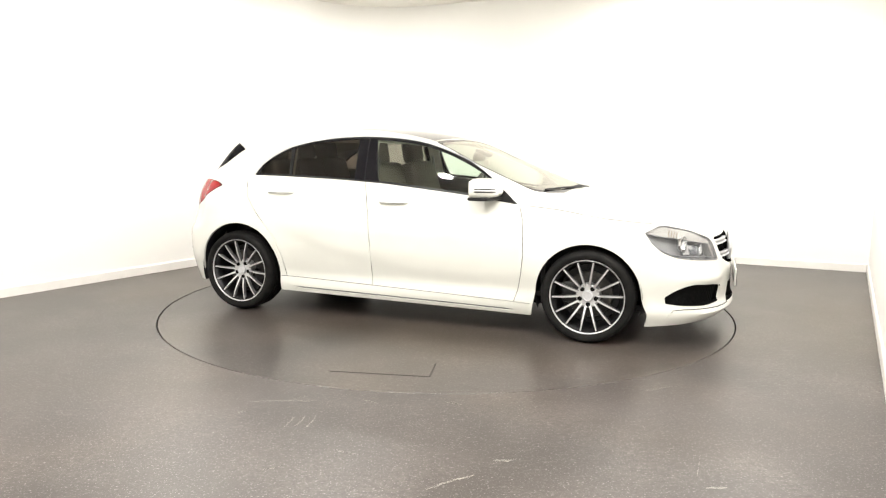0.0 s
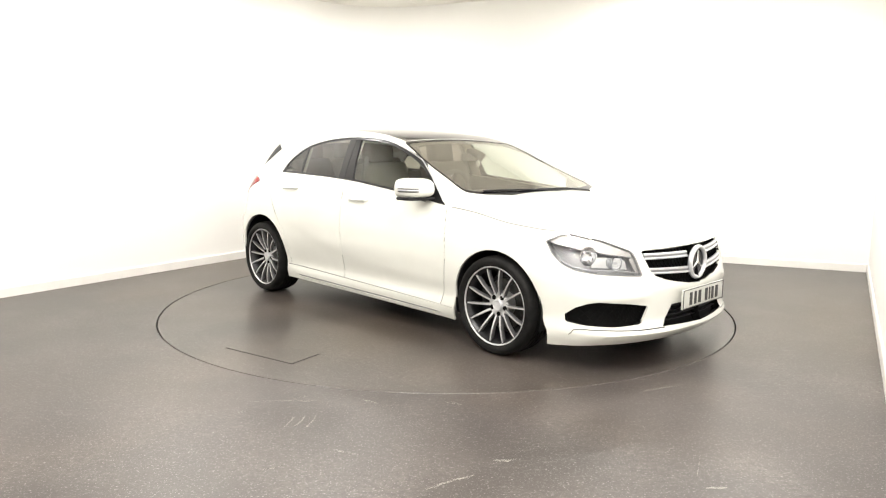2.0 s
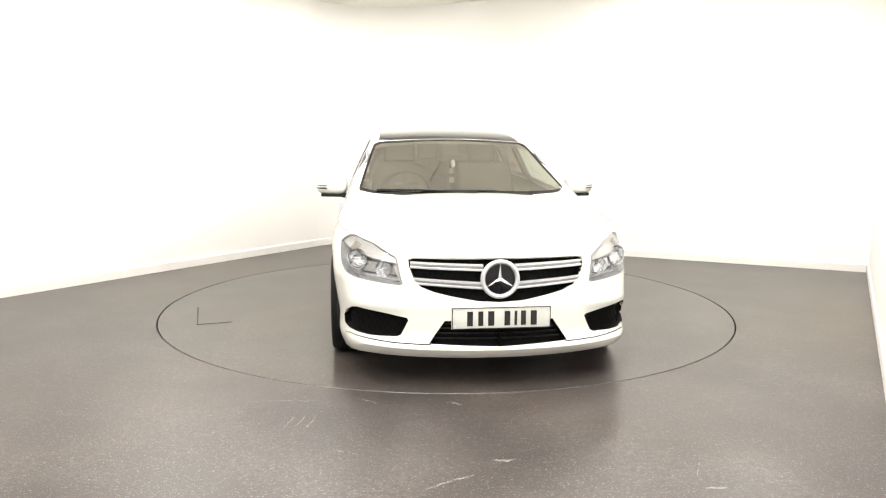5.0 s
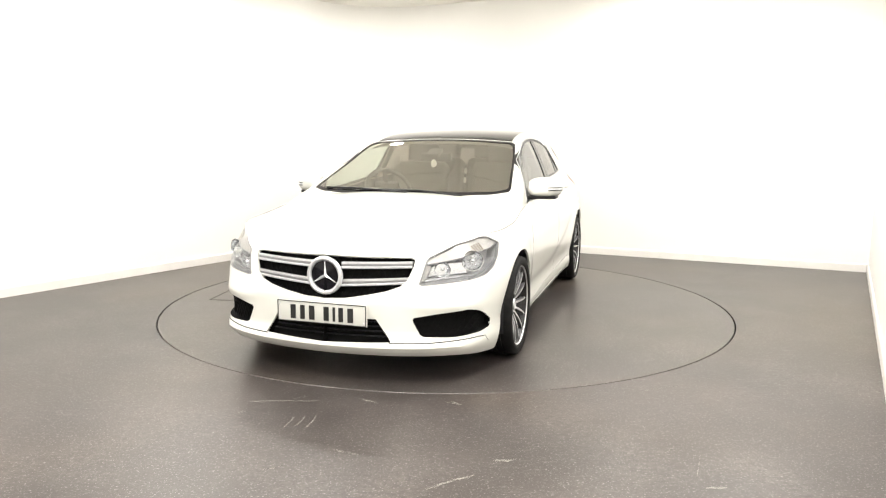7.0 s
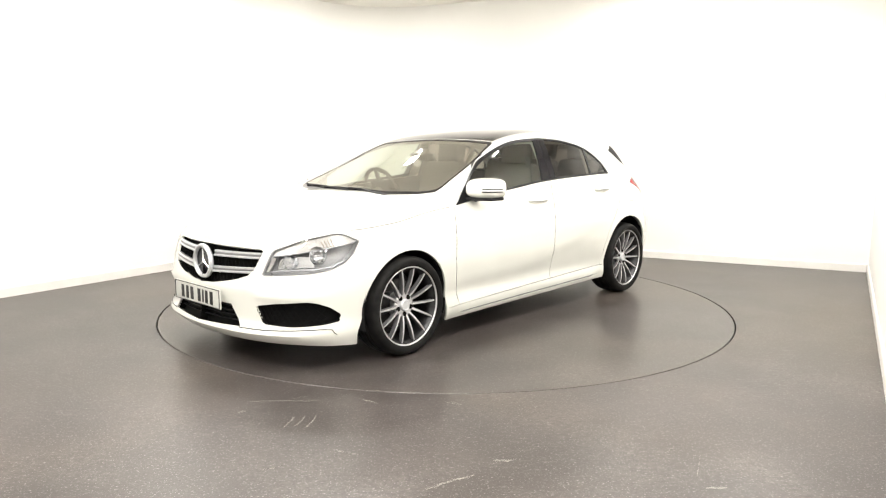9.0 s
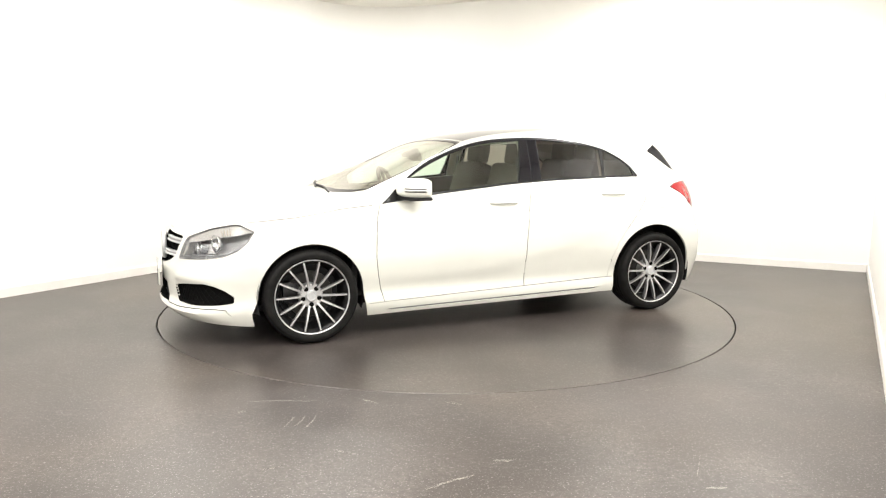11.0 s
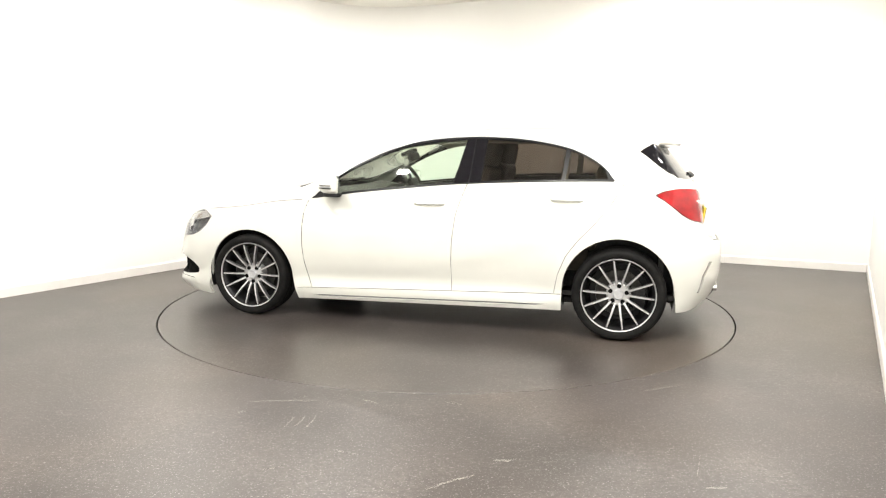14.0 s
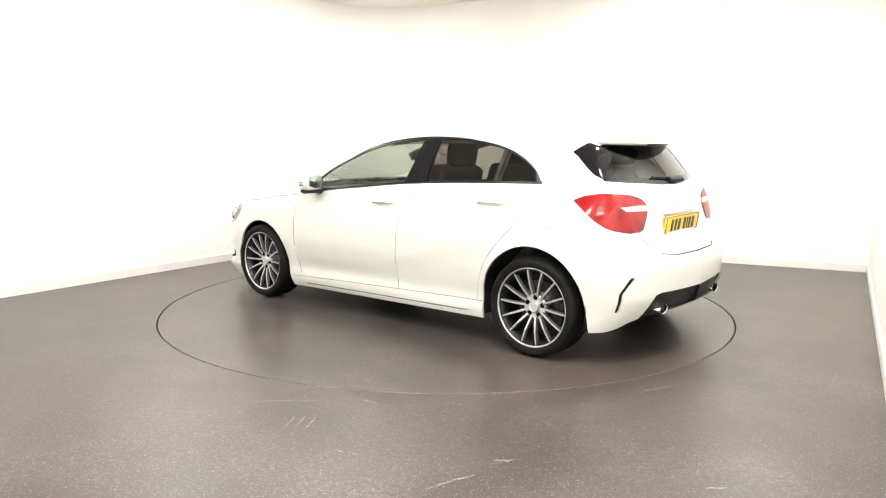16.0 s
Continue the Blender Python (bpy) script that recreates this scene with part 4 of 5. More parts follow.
def build_cabin(car):
    part("headlining", sheet(np.linspace(0.20, -1.50, 30), np.linspace(-1, 1, 17), lambda x, b: (x, b * 0.60, roof_z(x, abs(b) * 0.60) - 0.028 - 0.02 * abs(b) ** 6)), LINER, car, "grey fabric headlining")
    part("carpet", block((2.9, 1.42, 0.03), (-0.30, 0, 0.275)), CABIN, car, smooth=False)
    part("bulkhead", block((0.03, 1.40, 0.55), (1.02, 0, 0.55)), CABIN, car, smooth=False)
    part("boot_wall", block((0.03, 1.36, 0.60), (-1.62, 0, 0.60)), CABIN, car, smooth=False)
    dash = sheet(np.linspace(-0.70, 0.70, 41), np.linspace(0, 1, 15), lambda y, v: (
        1.05 - 0.52 * v - 0.06 * (y / 0.7) ** 2 * v,
        y,
        0.915 + 0.035 * math.sin(math.pi * min(v * 1.25, 1.0)) - (0.34 * smooth(0.78, 1.0, v)) + 0.035 * math.exp(-((y + 0.36) / 0.16) ** 2) * smooth(0.35, 0.6, v) * (1 - smooth(0.8, 1.0, v))), True)
    dash_ob = part("dashboard", dash, CABIN, car, "black moulded dashboard")
    for y in (0.60, 0.12, -0.12, -0.60):
        r = lathe([(0.030, 0.0), (0.044, 0.012), (0.050, 0.008), (0.050, -0.01)], 24)
        bmesh.ops.rotate(r, matrix=Matrix.Rotation(radians(90), 3, "Z"), verts=r.verts)
        bmesh.ops.translate(r, vec=(0.575, y, 0.86), verts=r.verts)
        part("air_vent", r, SILVER, dash_ob)
    part("centre_console", block((0.9, 0.24, 0.32), (0.10, 0, 0.43), 0.04), CABIN, car)
    # steering wheel before the right-hand seat
    ring = tube([(0.186 * math.cos(a), 0.186 * math.sin(a), 0) for a in np.linspace(0, 2 * math.pi, 40, endpoint=False)], 0.016, 10, True)
    wheel = part("steering_wheel", ring, CABIN, car, "black three-spoke steering wheel")
    wheel.matrix_basis = pose(0.43, -0.36, 0.925, 0, -66, 0)
    part("airbag_pad", block((0.17, 0.19, 0.05), (0, 0, 0.0), 0.02), CABIN, wheel)
    for a in (0, 180, 270):
        part("wheel_spoke", block((0.12, 0.035, 0.018), (0.12 * math.cos(radians(a + 90)), 0.12 * math.sin(radians(a + 90)), -0.004), 0.006, 2, (0, 0, 0)) if a == 270
             else block((0.035, 0.12, 0.018), (0.0, 0.12 * (1 if a == 0 else -1), -0.004), 0.006), CABIN, wheel)
    part("steering_column", tube([(0.46, -0.36, 0.91), (0.75, -0.36, 0.80)], 0.045, 16), CABIN, car)
    for y in (0.36, -0.36):
        seat(car, 0.04, y, 0.52, 0.48)
    for y in (0.42, 0.0, -0.42):
        seat(car, -0.86, y, 0.40, 0.50)
    part("parcel_shelf", block((0.42, 1.16, 0.025), (-1.47, 0, 0.985), 0.008), CABIN, car)
    part("rear_view_mirror", block((0.035, 0.24, 0.065), (0.33, 0.0, 1.195), 0.016, 3, (0, 12, 0)), CABIN, car)
    part("mirror_foot", tube([(0.33, 0, 1.205), (0.37, 0, 1.232)], 0.011), CABIN, car)
    part("sensor_cover", block((0.12, 0.10, 0.03), (0.37, 0, 1.226), 0.01, 2, (0, 22, 0)), CABIN, car)
    fresh = lathe([(0.0, 0.006), (0.026, 0.006), (0.030, 0.0), (0.026, -0.006), (0.0, -0.006)], 28)
    bmesh.ops.rotate(fresh, matrix=Matrix.Rotation(radians(-30), 3, "Z"), verts=fresh.verts)
    bmesh.ops.translate(fresh, vec=(0.395, 0.0, 1.146), verts=fresh.verts)
    disc = part("air_freshener", fresh, DISK_WHITE, car, "white round air freshener hanging from the mirror")
    part("hanging_cord", tube([(0.395, 0, 1.175), (0.36, 0, 1.20)], 0.002, 6), CABIN, disc)
    for side in (1, -1):
        part("door_lining", sheet(np.linspace(0.92, -0.93, 34), np.linspace(0, 1, 10), lambda x, v: (x, side * (skin(s_at_x(x, 0.6), 0.3 + v * (shoulder(x) - 0.31)).y - 0.055 - 0.012 * math.sin(9 * v)), 0.3 + v * (shoulder(x) - 0.305)), side < 0), CABIN, car)
        part("quarter_lining", sheet(np.linspace(-0.93, -1.60, 16), np.linspace(0, 1, 6), lambda x, v: (x, side * (skin(s_at_x(x, 0.8), 0.74 + v * (shoulder(x) - 0.745)).y - 0.045), 0.74 + v * (shoulder(x) - 0.745)), side < 0), CABIN, car)
        # trims over the inner sides of the posts
        for x0, x1, w in ((-0.30, -0.31, 0.10), (-0.96, -0.985, 0.05)):
            pts = [(x0 + (x1 - x0) * k / 8, shoulder(x0) + (DLO_TOP(x0) - shoulder(x0)) * k / 8) for k in range(9)]
            bm = bmesh.new()
            rows = []
            for x, z in pts:
                y = q_y(x, q_at_z(x, min(z, DLO_TOP(x) - 0.004))) - 0.030
                rows.append([bm.verts.new((x + d, side * (y + o), z)) for d, o in ((-w / 2, 0.012), (-w / 2, 0), (w / 2, 0), (w / 2, 0.012))])
            for a, b in zip(rows, rows[1:]):
                for i in range(3):
                    bm.faces.new((a[i], a[i + 1], b[i + 1], b[i]))
            bmesh.ops.recalc_face_normals(bm, faces=bm.faces)
            part("post_trim", bm, LINER, car)
        part("seat_belt", block((0.006, 0.045, 0.50), (-0.27, side * 0.60, 0.95), 0.0, 1, (side * 10, -4, 0)), CABIN, car)


def bar_on_nose(z_of, ys, height, out, depth):
    """A horizontal bar that follows the nose over the grille."""
    bm = bmesh.new()
    rows = []
    for y in ys:
        z = z_of(abs(y))
        x = skin(s_at_y(max(abs(y), 1e-4), z), z).x + out
        h = height(abs(y)) / 2
        rows.append([bm.verts.new((x + dx, y, z + dz)) for dx, dz in ((-depth, -h), (-0.004, -h), (0, -h * 0.55), (0, h * 0.55), (-0.004, h), (-depth, h))])
    for a, b in zip(rows, rows[1:]):
        for i in range(6):
            j = (i + 1) % 6
            bm.faces.new((a[i], a[j], b[j], b[i]))
    bm.faces.new(rows[0])
    bm.faces.new(rows[-1][::-1])
    bmesh.ops.recalc_face_normals(bm, faces=bm.faces)
    return bm


def facing_x(bm, at, backwards=False, tilt=0):
    """Turn a lathe about y to face along x, and set it down."""
    bmesh.ops.rotate(bm, matrix=Matrix.Rotation(radians(90 if backwards else -90), 3, "Z"), verts=bm.verts)
    if tilt:
        bmesh.ops.rotate(bm, matrix=Matrix.Rotation(radians(tilt), 3, "Y"), verts=bm.verts)
    bmesh.ops.translate(bm, vec=at, verts=bm.verts)
    return bm


def build_grille(car, grille):
    for side in (1, -1):
        ys = [side * v for v in np.linspace(0.085, 0.462, 16)]
        for z_of in (lambda y: 0.642 + 0.030 * y, lambda y: 0.548 + 0.058 * y):
            louvre = part("grille_louvre", bar_on_nose(z_of, ys, lambda y: 0.036 - 0.008 * y, -0.006, 0.022), LAMP_GREY, grille, "silver double louvre of the grille")
            for dz in (0.0122, -0.0122):
                part("chrome_edge", bar_on_nose(lambda y, f=z_of, d=dz: f(y) + d * (1 - 0.2 * y), ys, lambda y: 0.0125, -0.001, 0.012), SILVER, louvre)
    # honeycomb behind the louvres: crossing thin ribs
    for k in range(-14, 15):
        for lean in (1, -1):
            pts = []
            for j in range(7):
                z = 0.480 + 0.033 * j
                y = 0.033 * k + lean * (z - 0.58) * 0.55
                if abs(y) < 0.43 - 0.9 * max(0, 0.56 - z):
                    pts.append((skin(s_at_y(max(abs(y), 1e-4), z), z).x - 0.036, y, z))
            if len(pts) > 1:
                part("mesh_rib", tube(pts, 0.0028, 4), RIB, grille, smooth=False)
    ring = facing_x(lathe([(0.092 + 0.0125 * math.cos(a), 0.016 * math.sin(a)) for a in np.linspace(0, 2 * math.pi, 13)], 48), (2.212, 0, 0.590))
    emblem = part("round_emblem", ring, SILVER, car, "silver ring emblem with three arms on a dark disc")
    part("emblem_disc", facing_x(lathe([(0.0, 0.004), (0.086, 0.002), (0.088, -0.012)], 40), (2.206, 0, 0.590)), GLOSS, emblem)
    for a in (90, 210, 330):
        bm = bmesh.new()
        ends = [(-0.010, 0), (0, 0.008), (0.010, 0)]
        base = [bm.verts.new((h, w, 0.0)) for w, h in ends]
        tip = bm.verts.new((0.002, 0, 0.086))
        for i in range(2):
            bm.faces.new((base[i], base[i + 1], tip))
        bm.faces.new((base[0], tip, base[2]))
        bmesh.ops.recalc_face_normals(bm, faces=bm.faces)
        bmesh.ops.rotate(bm, matrix=Matrix.Rotation(radians(90 - a), 3, "X"), verts=bm.verts)
        bmesh.ops.translate(bm, vec=(2.2115, 0, 0.590), verts=bm.verts)
        part("emblem_arm", bm, CHROME, emblem, smooth=False)


def build_headlight(head, side):
    def bowl(x, y, z, r, yaw, name="reflector"):
        bm = lathe([(r * math.sin(a), 0.9 * r * (1 - math.cos(a)) - 0.5 * r) for a in np.linspace(0, math.pi / 2, 9)] + [(r * 1.05, 0.42 * r), (r * 1.05, 0.34 * r)], 13)
        bmesh.ops.rotate(bm, matrix=Matrix.Rotation(radians(-90 + yaw * side), 3, "Z"), verts=bm.verts)
        bmesh.ops.translate(bm, vec=(x, y * side, z), verts=bm.verts)
        ob = part(name, bm, REFLECTOR, head, smooth=False)
        b = lathe([(0.0, 0.22 * r), (0.15 * r, 0.2 * r), (0.2 * r, -0.4 * r)], 14)
        bmesh.ops.rotate(b, matrix=Matrix.Rotation(radians(-90 + yaw * side), 3, "Z"), verts=b.verts)
        bmesh.ops.translate(b, vec=(x, y * side, z), verts=b.verts)
        part("bulb", b, CHROME, ob)
    bowl(1.905, 0.730, 0.664, 0.054, 20)
    bowl(2.010, 0.598, 0.622, 0.042, 8)

    def at(kind, v, z, back):
        p = skin(s_at_x(v, z) if kind == "x" else s_at_y(v, z), z)
        return Vector((p.x - back, (p.y - 0.45 * back) * side, z))

    def ribbon(name, upper, lower, back, material, label=""):
        """A band between two lines of the lamp, set back behind its lens."""
        bm = bmesh.new()
        rows = []
        for (ku, vu, zu), (kl, vl, zl) in zip(upper, lower):
            p, q = at(ku, vu, zu, back), at(kl, vl, zl, back * 1.3)
            rows.append([bm.verts.new(p.lerp(q, k / 3)) for k in range(4)])
        for a, b in zip(rows, rows[1:]):
            for i in range(3):
                bm.faces.new((a[i], a[i + 1], b[i + 1], b[i]))
        bmesh.ops.recalc_face_normals(bm, faces=bm.faces)
        return part(name, bm, material, head, label)
    # pale daytime strip along the top, its lower edge, and the bright inner blade
    top = [("x", 1.715, 0.752), ("x", 1.765, 0.771), ("x", 1.805, 0.776), ("x", 1.87, 0.764), ("x", 1.94, 0.746), ("x", 2.01, 0.716), ("y", 0.535, 0.684)]
    low = [("x", 1.702, 0.740), ("x", 1.750, 0.728), ("x", 1.80, 0.716), ("x", 1.87, 0.706), ("x", 1.94, 0.694), ("x", 2.01, 0.676), ("y", 0.540, 0.655)]
    strip = ribbon("light_strip", top, low, 0.014, LAMP_PALE, "pale ribbed light strip")
    part("strip_edge", tube([at(k, v, z, 0.017) for k, v, z in low], 0.0028, 6), LAMP_GREY, strip)
    for k in range(4):
        v = 1.845 + 0.016 * k
        part("indicator_flute", tube([at("x", v, 0.714 - 0.1 * (v - 1.845), 0.013), at("x", v, 0.752 - 0.25 * (v - 1.845), 0.012)], 0.0035, 6), AMBER, strip)
    ribbon("inner_blade", [("y", 0.527, 0.655), ("y", 0.516, 0.600), ("y", 0.511, 0.566)], [("y", 0.556, 0.645), ("y", 0.543, 0.600), ("y", 0.530, 0.572)], 0.016, LAMP_PALE)
    ribbon("lower_reflector", [("x", 1.985, 0.655), ("y", 0.60, 0.650), ("y", 0.565, 0.635)], [("x", 1.985, 0.590), ("y", 0.62, 0.584), ("y", 0.552, 0.578)], 0.050, REFLECTOR)
    part("lamp_sill", tube([at("x", 1.80, 0.640, 0.03), at("x", 1.88, 0.602, 0.026), at("x", 1.97, 0.588, 0.024), at("y", 0.60, 0.578, 0.024), at("y", 0.535, 0.567, 0.024)], 0.006, 6), LAMP_GREY, head)


def door_handle(door, x, z, side):
    y = skin(s_at_x(x, z), z).y
    pts = [(x + 0.105, y - 0.004, z), (x + 0.090, y + 0.020, z + 0.001), (x, y + 0.030, z + 0.001), (x - 0.090, y + 0.022, z + 0.001), (x - 0.105, y - 0.004, z)]
    bm = tube([(a, b * side, c) for a, b, c in pts], 0.011, 10)
    h = part("door_handle", bm, PAINT, door, "white door handle with a chrome strip")
    part("handle_strip", tube([(a, (b + 0.010) * side, c - 0.001) for a, b, c in pts[1:4]], 0.0035, 6), SILVER, h)
    cup = bmesh.new()
    bmesh.ops.create_uvsphere(cup, u_segments=16, v_segments=8, radius=1)
    bmesh.ops.scale(cup, vec=(0.062, 0.004, 0.020), verts=cup.verts)
    bmesh.ops.translate(cup, vec=(x, (y + 0.000) * side, z - 0.006), verts=cup.verts)
    part("handle_cup", cup, PAINT, h)


def door_mirror(door, side):
    c = Vector((0.640, 0.905, 0.992))
    house = part("door_mirror", mirror_housing(side), PAINT, door, "white door mirror with black foot and lamp strip")
    house.matrix_basis = Matrix.Translation((c.x, c.y * side, c.z))
    foot = block((0.13, 0.185, 0.024), (0.012, -0.012 * side, -0.062), 0.012, 3)
    for v in foot.verts:
        v.co.x -= SWEEP * v.co.y * side
    part("mirror_base", foot, BLACK, house)
    part("mirror_arm", tube([(0.01, -0.06 * side, -0.060), (0.02, -0.125 * side, -0.075), (0.03, -0.165 * side, -0.085)], 0.020, 10), BLACK, house)
    for dz, r, m in ((0.006, 0.0035, TRIM), (-0.013, 0.0035, TRIM), (-0.004, 0.0055, SILVER)):
        pts = []
        for f in range(8, 96, 11):
            x, y = 0.112 * abs(math.cos(radians(f))) ** 0.75 * (1 if f <= 90 else -1), 0.110 * math.sin(radians(f)) ** 0.6
            pts.append((x - SWEEP * y + 0.0015, y + 0.0015, dz))
        part("lamp_strip", tube([(a, b * side, z) for a, b, z in pts], r, 6), m, house)
    for nm, size, x, m in (("mirror_rim", (0.006, 0.180, 0.102), -0.0305, PAINT), ("mirror_glass", (0.004, 0.160, 0.086), -0.0345, CHROME)):
        g = block(size, (x, 0.0, 0.006), 0.0015)
        for v in g.verts:
            v.co.x -= SWEEP * v.co.y * side
        part(nm, g, m, house)


def wiper(car, pts, name="wiper"):
    w = part(name, tube(pts, 0.0065 if name == "wiper" else 0.008, 8), BLACK, car, "black wiper")
    return w


def build_spoiler(car):
    """Roof spoiler lip over the rear window, with the high brake lamp under its edge."""
    ys = np.linspace(-0.515, 0.515, 37)

    def tip(y):
        return -1.745 + 0.62 * y * y
    def top(y):
        a = abs(y)
        return roof_z(-1.44, min(a, 0.50)) + 0.006 - 0.22 * max(a - 0.50, 0)
    bm = bmesh.new()
    rows = []
    for y in ys:
        t = tip(y)
        z = lambda x: top(y) - 0.15 * (-1.44 - x)
        m = -1.44 + 0.5 * (t + 1.44)
        rows.append([bm.verts.new(p) for p in ((-1.43, y, top(y) - 0.004), (m, y, z(m) + 0.004), (t + 0.01, y, z(t) + 0.002), (t, y, z(t) - 0.006), (t + 0.012, y, z(t) - 0.019), (m - 0.2 * (m - t), y, z(m) - 0.036), (-1.45, y, z(-1.45) - 0.045))])
    for a, b in zip(rows, rows[1:]):
        for i in range(6):
            bm.faces.new((a[i], a[i + 1], b[i + 1], b[i]))
    bm.faces.new(rows[0])
    bm.faces.new(rows[-1][::-1])
    bmesh.ops.recalc_face_normals(bm, faces=bm.faces)
    s = part("roof_spoiler", bm, PAINT, car, "white roof spoiler over the rear window")
    part("spoiler_underside", sheet(ys * 0.97, (0, 1), lambda y, v: (tip(y) + 0.012 + v * 0.6 * (-1.455 - tip(y)), y, top(y) - 0.15 * (-1.44 - tip(y)) - 0.027 - 0.022 * v)), GLOSS, s)
    part("brake_lamp", sheet(np.linspace(-0.16, 0.16, 9), (0, 1), lambda y, v: (tip(y) - 0.001 + 0.008 * v, y, top(y) - 0.15 * (-1.44 - tip(y)) - 0.008 - 0.012 * v)), RED_DARK, s)


def build_car():
    car = new("car")
    low, up = build_lower_chart(), build_upper_chart()
    ok_up = lambda vs: any(v.z > shoulder(v.x) - 0.02 for v in vs)
    part("body", join(both(low, "body", bend_low, depth=0.014), both(up, "body", bend_up, depth=0.012, keep=ok_up)), PAINT, car, "white painted hatchback body shell")
    bonnet = part("bonnet", build_bonnet(), PAINT, car)
    part("bonnet_emblem", facing_x(lathe([(0.0, 0.004), (0.022, 0.003), (0.027, 0.0), (0.027, -0.01)], 28), (2.105, 0, 0.765), False, -48), SILVER, bonnet)
    for side in (1, -1):
        line = [skin(s, shoulder(plan(s)[0])) for s in np.linspace(s_at_x(1.74, 0.79), s_at_x(0.93, 0.88), 30)]
        part("bonnet_seam", tube([(p.x, (p.y - 0.0005) * side, p.z + 0.0002) for p in line], 0.0026, 6), SEAL, car, "thin joint along the bonnet edge")
    part("tailgate_seam", both(low, "seam_gate", bend_low, sink=0.010, depth=0), SEAL, car, "narrow dark joint between body panels")
    grille = part("grille", both(low, "grille_opening", bend_low, sink=0.045, depth=0), VOID, car, "black radiator grille with silver double bars")
    build_grille(car, grille)
    intake = part("lower_intake", both(low, "lower_intake", bend_low, sink=0.05, depth=0), VOID, car, "black lower air intake")
    for z in (0.272, 0.298, 0.324, 0.350):
        w = 0.345 - 0.68 * (z - 0.26)
        part("intake_bar", bar_on_nose(lambda y, z=z: z, np.linspace(-w, w, 15), lambda y: 0.006, -0.026, 0.016), BLACK, intake)
    part("rear_diffuser", both(low, "diffuser", bend_low, sink=0.02, depth=0), BLACK, car, "black plastic rear diffuser")
    part("windscreen", both(up, "windscreen", bend_up, sink=0.002, depth=0), GLASS_SCREEN, car, "curved windscreen of lightly tinted glass")
    part("screen_surround", both(up, "screen_band", bend_up, depth=0.006), GLOSS, car)
    part("roof_glass", both(up, "roof_glass", bend_up, depth=0.008), GLOSS, car, "black panoramic glass roof panel")
    part("tailgate_surround", both(up, "tail_band", bend_up, depth=0.006), GLOSS, car)
    part("rear_window", both(up, "tail_glass", bend_up, sink=0.002, depth=0), GLASS_REAR, car, "dark tinted rear window")
    build_spoiler(car)
    for side in (1, -1):
        fd = part("door", low.panel("front_door", bend_low, side, depth=0.014), PAINT, car, "white front door")
        rd = part("door", low.panel("rear_door", bend_low, side, depth=0.014), PAINT, car, "white rear door")
        door_handle(fd, -0.045, 0.880, side)
        door_handle(rd, -0.990, 0.926, side)
        door_mirror(fd, side)
        part("fuel_flap" if side > 0 else "rear_wing", low.panel("fuel_flap", bend_low, side, depth=0.01), PAINT, car)
        for region, lab in (("seam_fore", "front door joint"), ("seam_mid", "joint between the doors"), ("seam_aft", "rear door joint"), ("seam_sill", "joint over the sill")) + ((("seam_flap", "fuel flap joint"),) if side > 0 else ()):
            part("panel_seam", low.panel(region, bend_low, side, sink=0.010, depth=0), SEAL, car, lab)
        if side < 0:
            part("panel_infill", low.panel("seam_flap", bend_low, side, depth=0), PAINT, car)
        part("sill_groove", low.panel("sill_groove", bend_low, side, sink=0.008, depth=0), LAMP_GREY, car)
        part("splitter_gap", low.panel("lip_gap", bend_low, side, sink=0.012, depth=0), BLACK, car)
        part("window_frame", up.panel("window_trim", bend_up, side, depth=0.010), TRIM, car, "black window surround")
        part("side_window", up.panel("front_glass", bend_up, side, sink=0.003, depth=0), GLASS_FRONT, car, "green tinted front side window")
        part("side_window", up.panel("rear_glass", bend_up, side, sink=0.003, depth=0), GLASS_DARK, car, "dark privacy glass rear side window")
        part("quarter_window", up.panel("quarter_glass", bend_up, side, sink=0.003, depth=0), GLASS_DARK, car)
        part("door_pillar", up.panel("pillar_gloss", bend_up, side, depth=0.004, sink=-0.002), GLOSS, car)
        trim = [(x, side * (q_y(x, q_at_z(x, DLO_TOP(x) - 0.004)) + 0.002), DLO_TOP(x) - 0.002) for x in np.linspace(0.84, -1.29, 46)]
        part("window_moulding", tube(trim, 0.0032, 6), SILVER, car, "thin bright moulding over the side windows")
        fog = part("fog_intake", low.panel("fog_intake", bend_low, side, sink=0.035, depth=0), VOID, car, "black honeycomb bumper intake")
        for k in range(11):
            for lean in (1, -1):
                pts = []
                for j in range(5):
                    z = 0.288 + 0.026 * j
                    y = 0.52 + 0.028 * k + lean * (z - 0.34) * 0.55
                    if 0.50 < y < 0.80 - 0.1 * abs(z - 0.35):
                        p = skin(s_at_y(y, z), z)
                        pts.append((p.x - 0.024, (p.y - 0.012) * side, z))
                if len(pts) > 1:
                    part("mesh_rib", tube(pts, 0.0024, 4), RIB, fog, smooth=False)
        part("bumper_vent", low.panel("bumper_vent", bend_low, side, sink=0.015, depth=0), BLACK, car)
        head = part("headlight", low.panel("headlight", bend_low, side, sink=0.001, depth=0), LENS, car, "clear headlight with chrome reflectors")
        part("lamp_housing", low.panel("headlight", bend_low, side, sink=0.075, depth=0), HOUSING, head)
        build_headlight(head, side)
        part("lamp_seal", low.panel("headlight_seal", bend_low, side, depth=0.02, sink=-0.001), LAMP_DARK, head)
        tail = part("taillight", low.panel("taillight", bend_low, side, sink=-0.004, depth=0.02), RED, car, "red wraparound tail light")
        part("reverse_lamp", low.panel("reverse_lamp", bend_low, side, sink=-0.005, depth=0.02), PALE_LENS, tail, "pale clear reversing lamp")
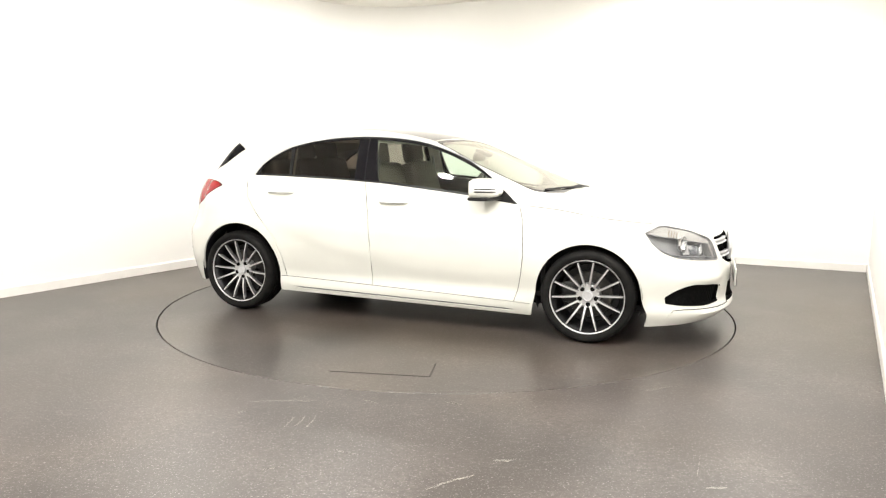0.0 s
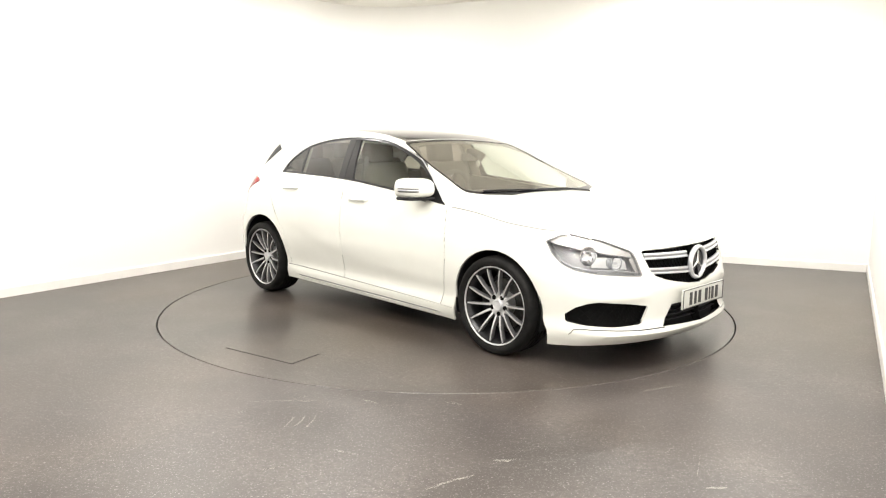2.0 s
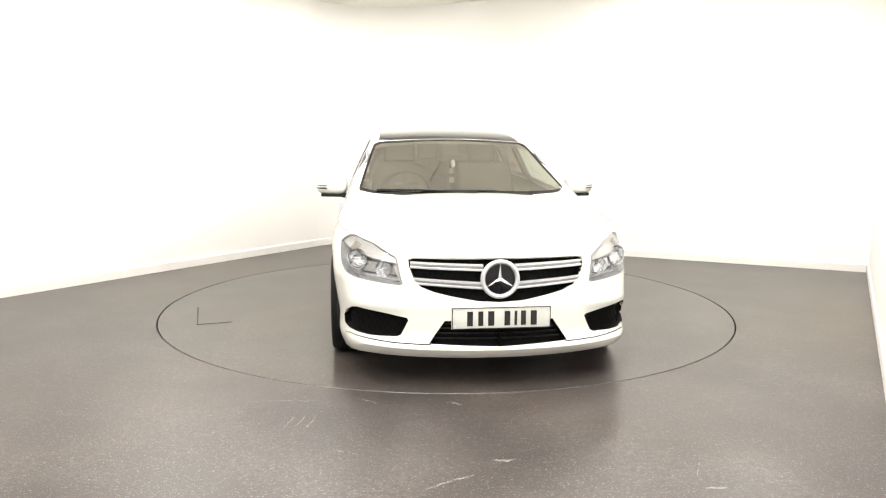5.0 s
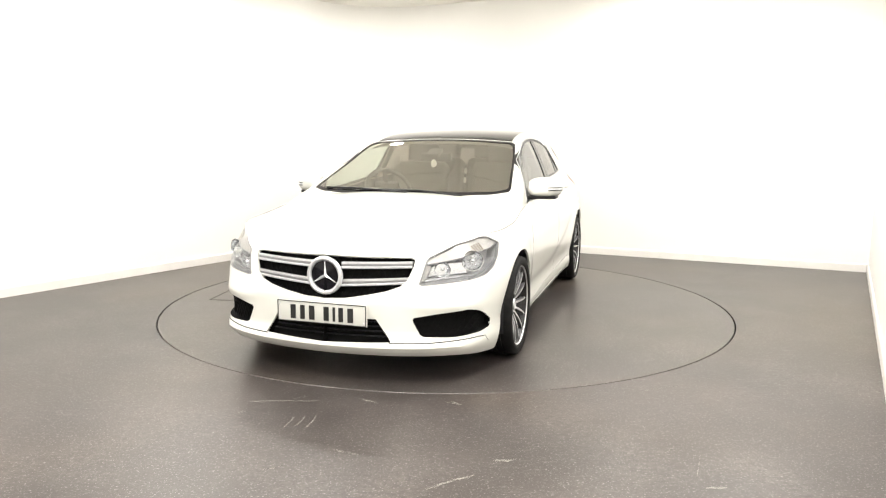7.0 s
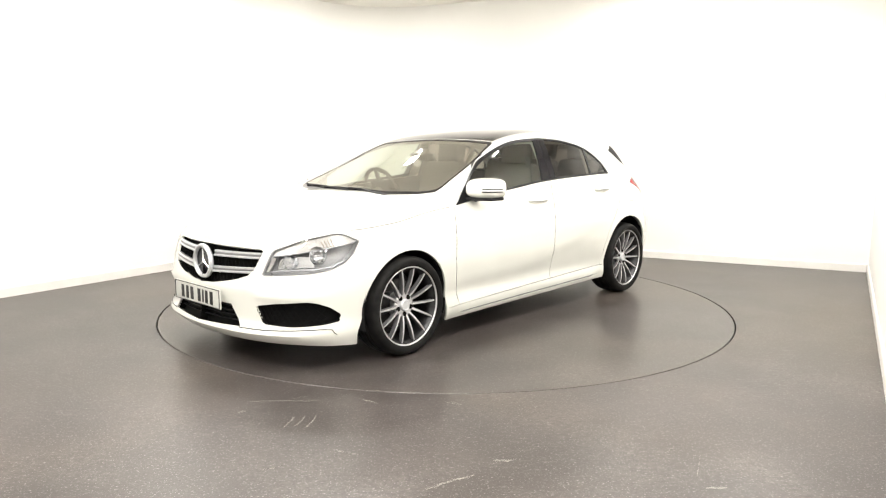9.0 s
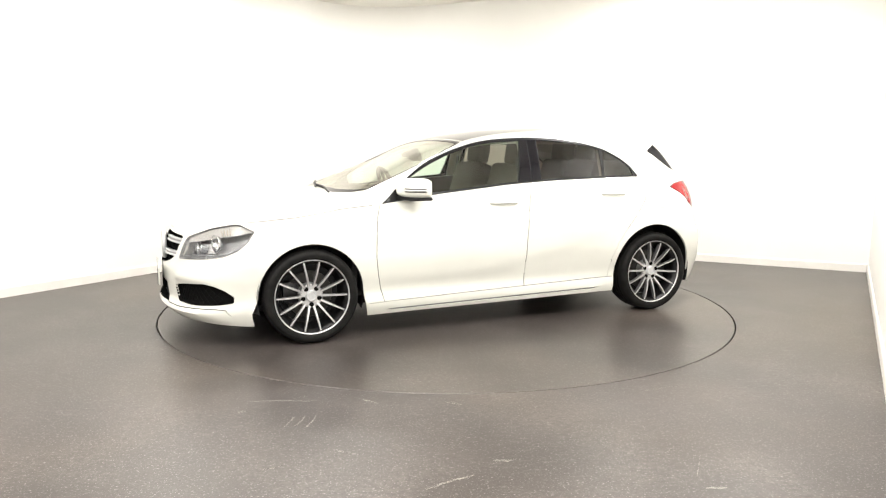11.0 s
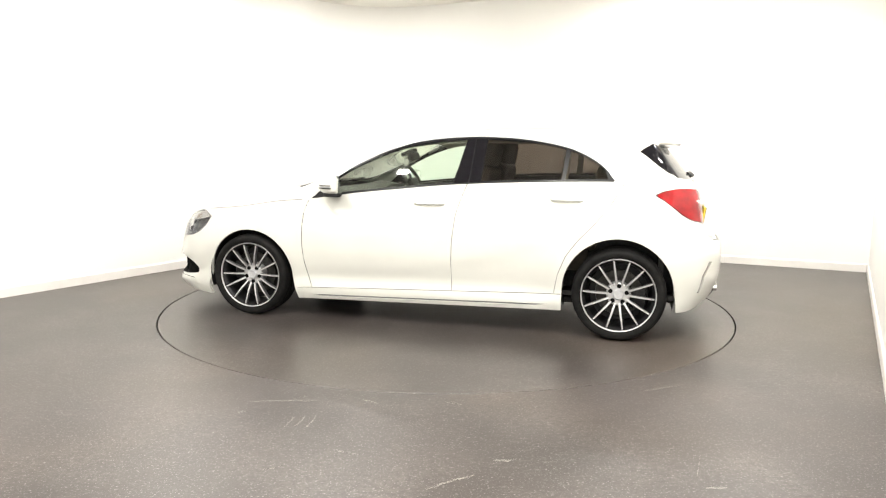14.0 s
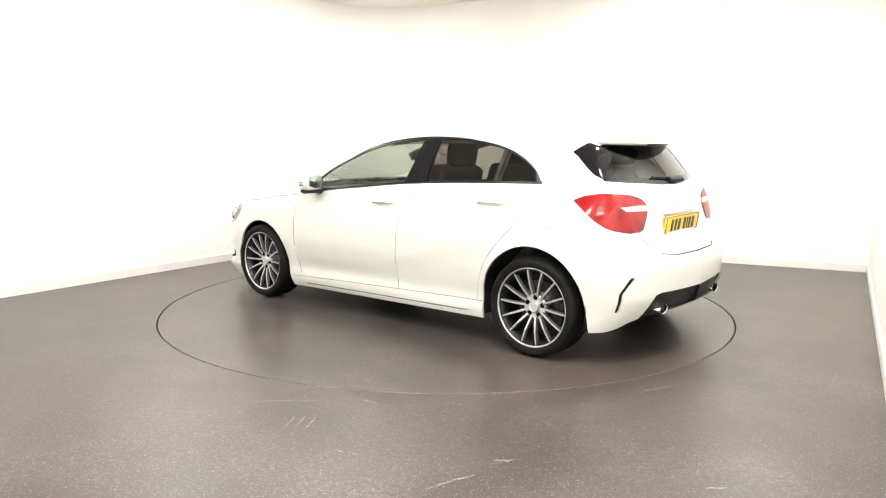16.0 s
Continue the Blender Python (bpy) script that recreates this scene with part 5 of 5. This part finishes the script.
        part("lamp_seal", low.panel("taillight_seal", bend_low, side, depth=0.02, sink=-0.001), RED_DARK, tail)
        part("wheel_well", wheel_well(1.35, side), BLACK, car)
        part("wheel_well", wheel_well(-1.34, side), BLACK, car)
        tip = lathe([(0.050, 0.03), (0.054, 0.034), (0.056, 0.03), (0.056, -0.08), (0.046, -0.08), (0.046, 0.02)], 30)
        bmesh.ops.scale(tip, vec=(1.05, 0.7, 0.50), verts=tip.verts)
        part("exhaust_tip", facing_x(tip, (-1.975, side * 0.435, 0.322), True), CHROME, car, "oval chrome exhaust tip")
    for x, spins in ((1.35, {1: 0, -1: 4}), (-1.35, {1: 176, -1: 150})):
        for side in (1, -1):
            build_wheel(car, (x, side * 0.776, 0.3093), side, spins[side])
    part("underbody", block((3.36, 1.30, 0.05), (0.08, 0, 0.215), 0.02), BLACK, car)
    part("exhaust_box", block((0.22, 0.56, 0.09), (-1.70, 0, 0.375), 0.04), BLACK, car)
    plate(car, (2.258, 0, 0.396), 0, 0, WHITE_PLATE, "number_plate")
    plate(car, (-1.9095, 0, 0.797), 8, 180, YELLOW_PLATE, "number_plate")
    part("tailgate_emblem", facing_x(lathe([(0.0, 0.003), (0.030, 0.003), (0.037, 0.008), (0.042, 0.0), (0.042, -0.02)], 28), (-1.885, 0, 0.935), True), CHROME, car)
    part("plate_light_bar", block((0.03, 0.50, 0.022), (-1.902, 0, 0.878), 0.009), PAINT, car)
    wiper(car, [(1.130, 0.44, roof_z(1.13, 0.44) + 0.010), (1.105, 0.15, roof_z(1.105, 0.15) + 0.008), (1.10, -0.16, roof_z(1.10, 0.16) + 0.008)])
    wiper(car, [(1.140, 0.06, roof_z(1.14, 0.06) + 0.010), (1.075, -0.30, roof_z(1.075, 0.30) + 0.008), (1.0, -0.60, roof_z(1.0, 0.60) + 0.008)])
    rear = wiper(car, [(-1.835, -0.10, roof_z(-1.835, 0.10) + 0.022), (-1.815, 0.02, roof_z(-1.815, 0.02) + 0.022), (-1.792, 0.22, roof_z(-1.792, 0.22) + 0.012)], "rear_wiper")
    part("wiper_cover", block((0.05, 0.15, 0.028), (-1.824, -0.07, roof_z(-1.824, 0.07) + 0.024), 0.012, 3, (0, -38, -12)), BLACK, rear)
    build_cabin(car)
    return tagged(car, "white five-door hatchback with silver multi-spoke wheels and black grille", "car")


CAR = build_car()


def motions():
    rows_table, rows_car = [], []
    for k in range(33):
        t = k / 2
        m = pose(0, 0, 0, 0, 0, turn(t))
        rows_table.append((t, m))
        rows_car.append((t, m @ pose(*CAR_OFF, 0)))
    walk(TURNTABLE, rows_table)
    walk(CAR, rows_car)


motions()
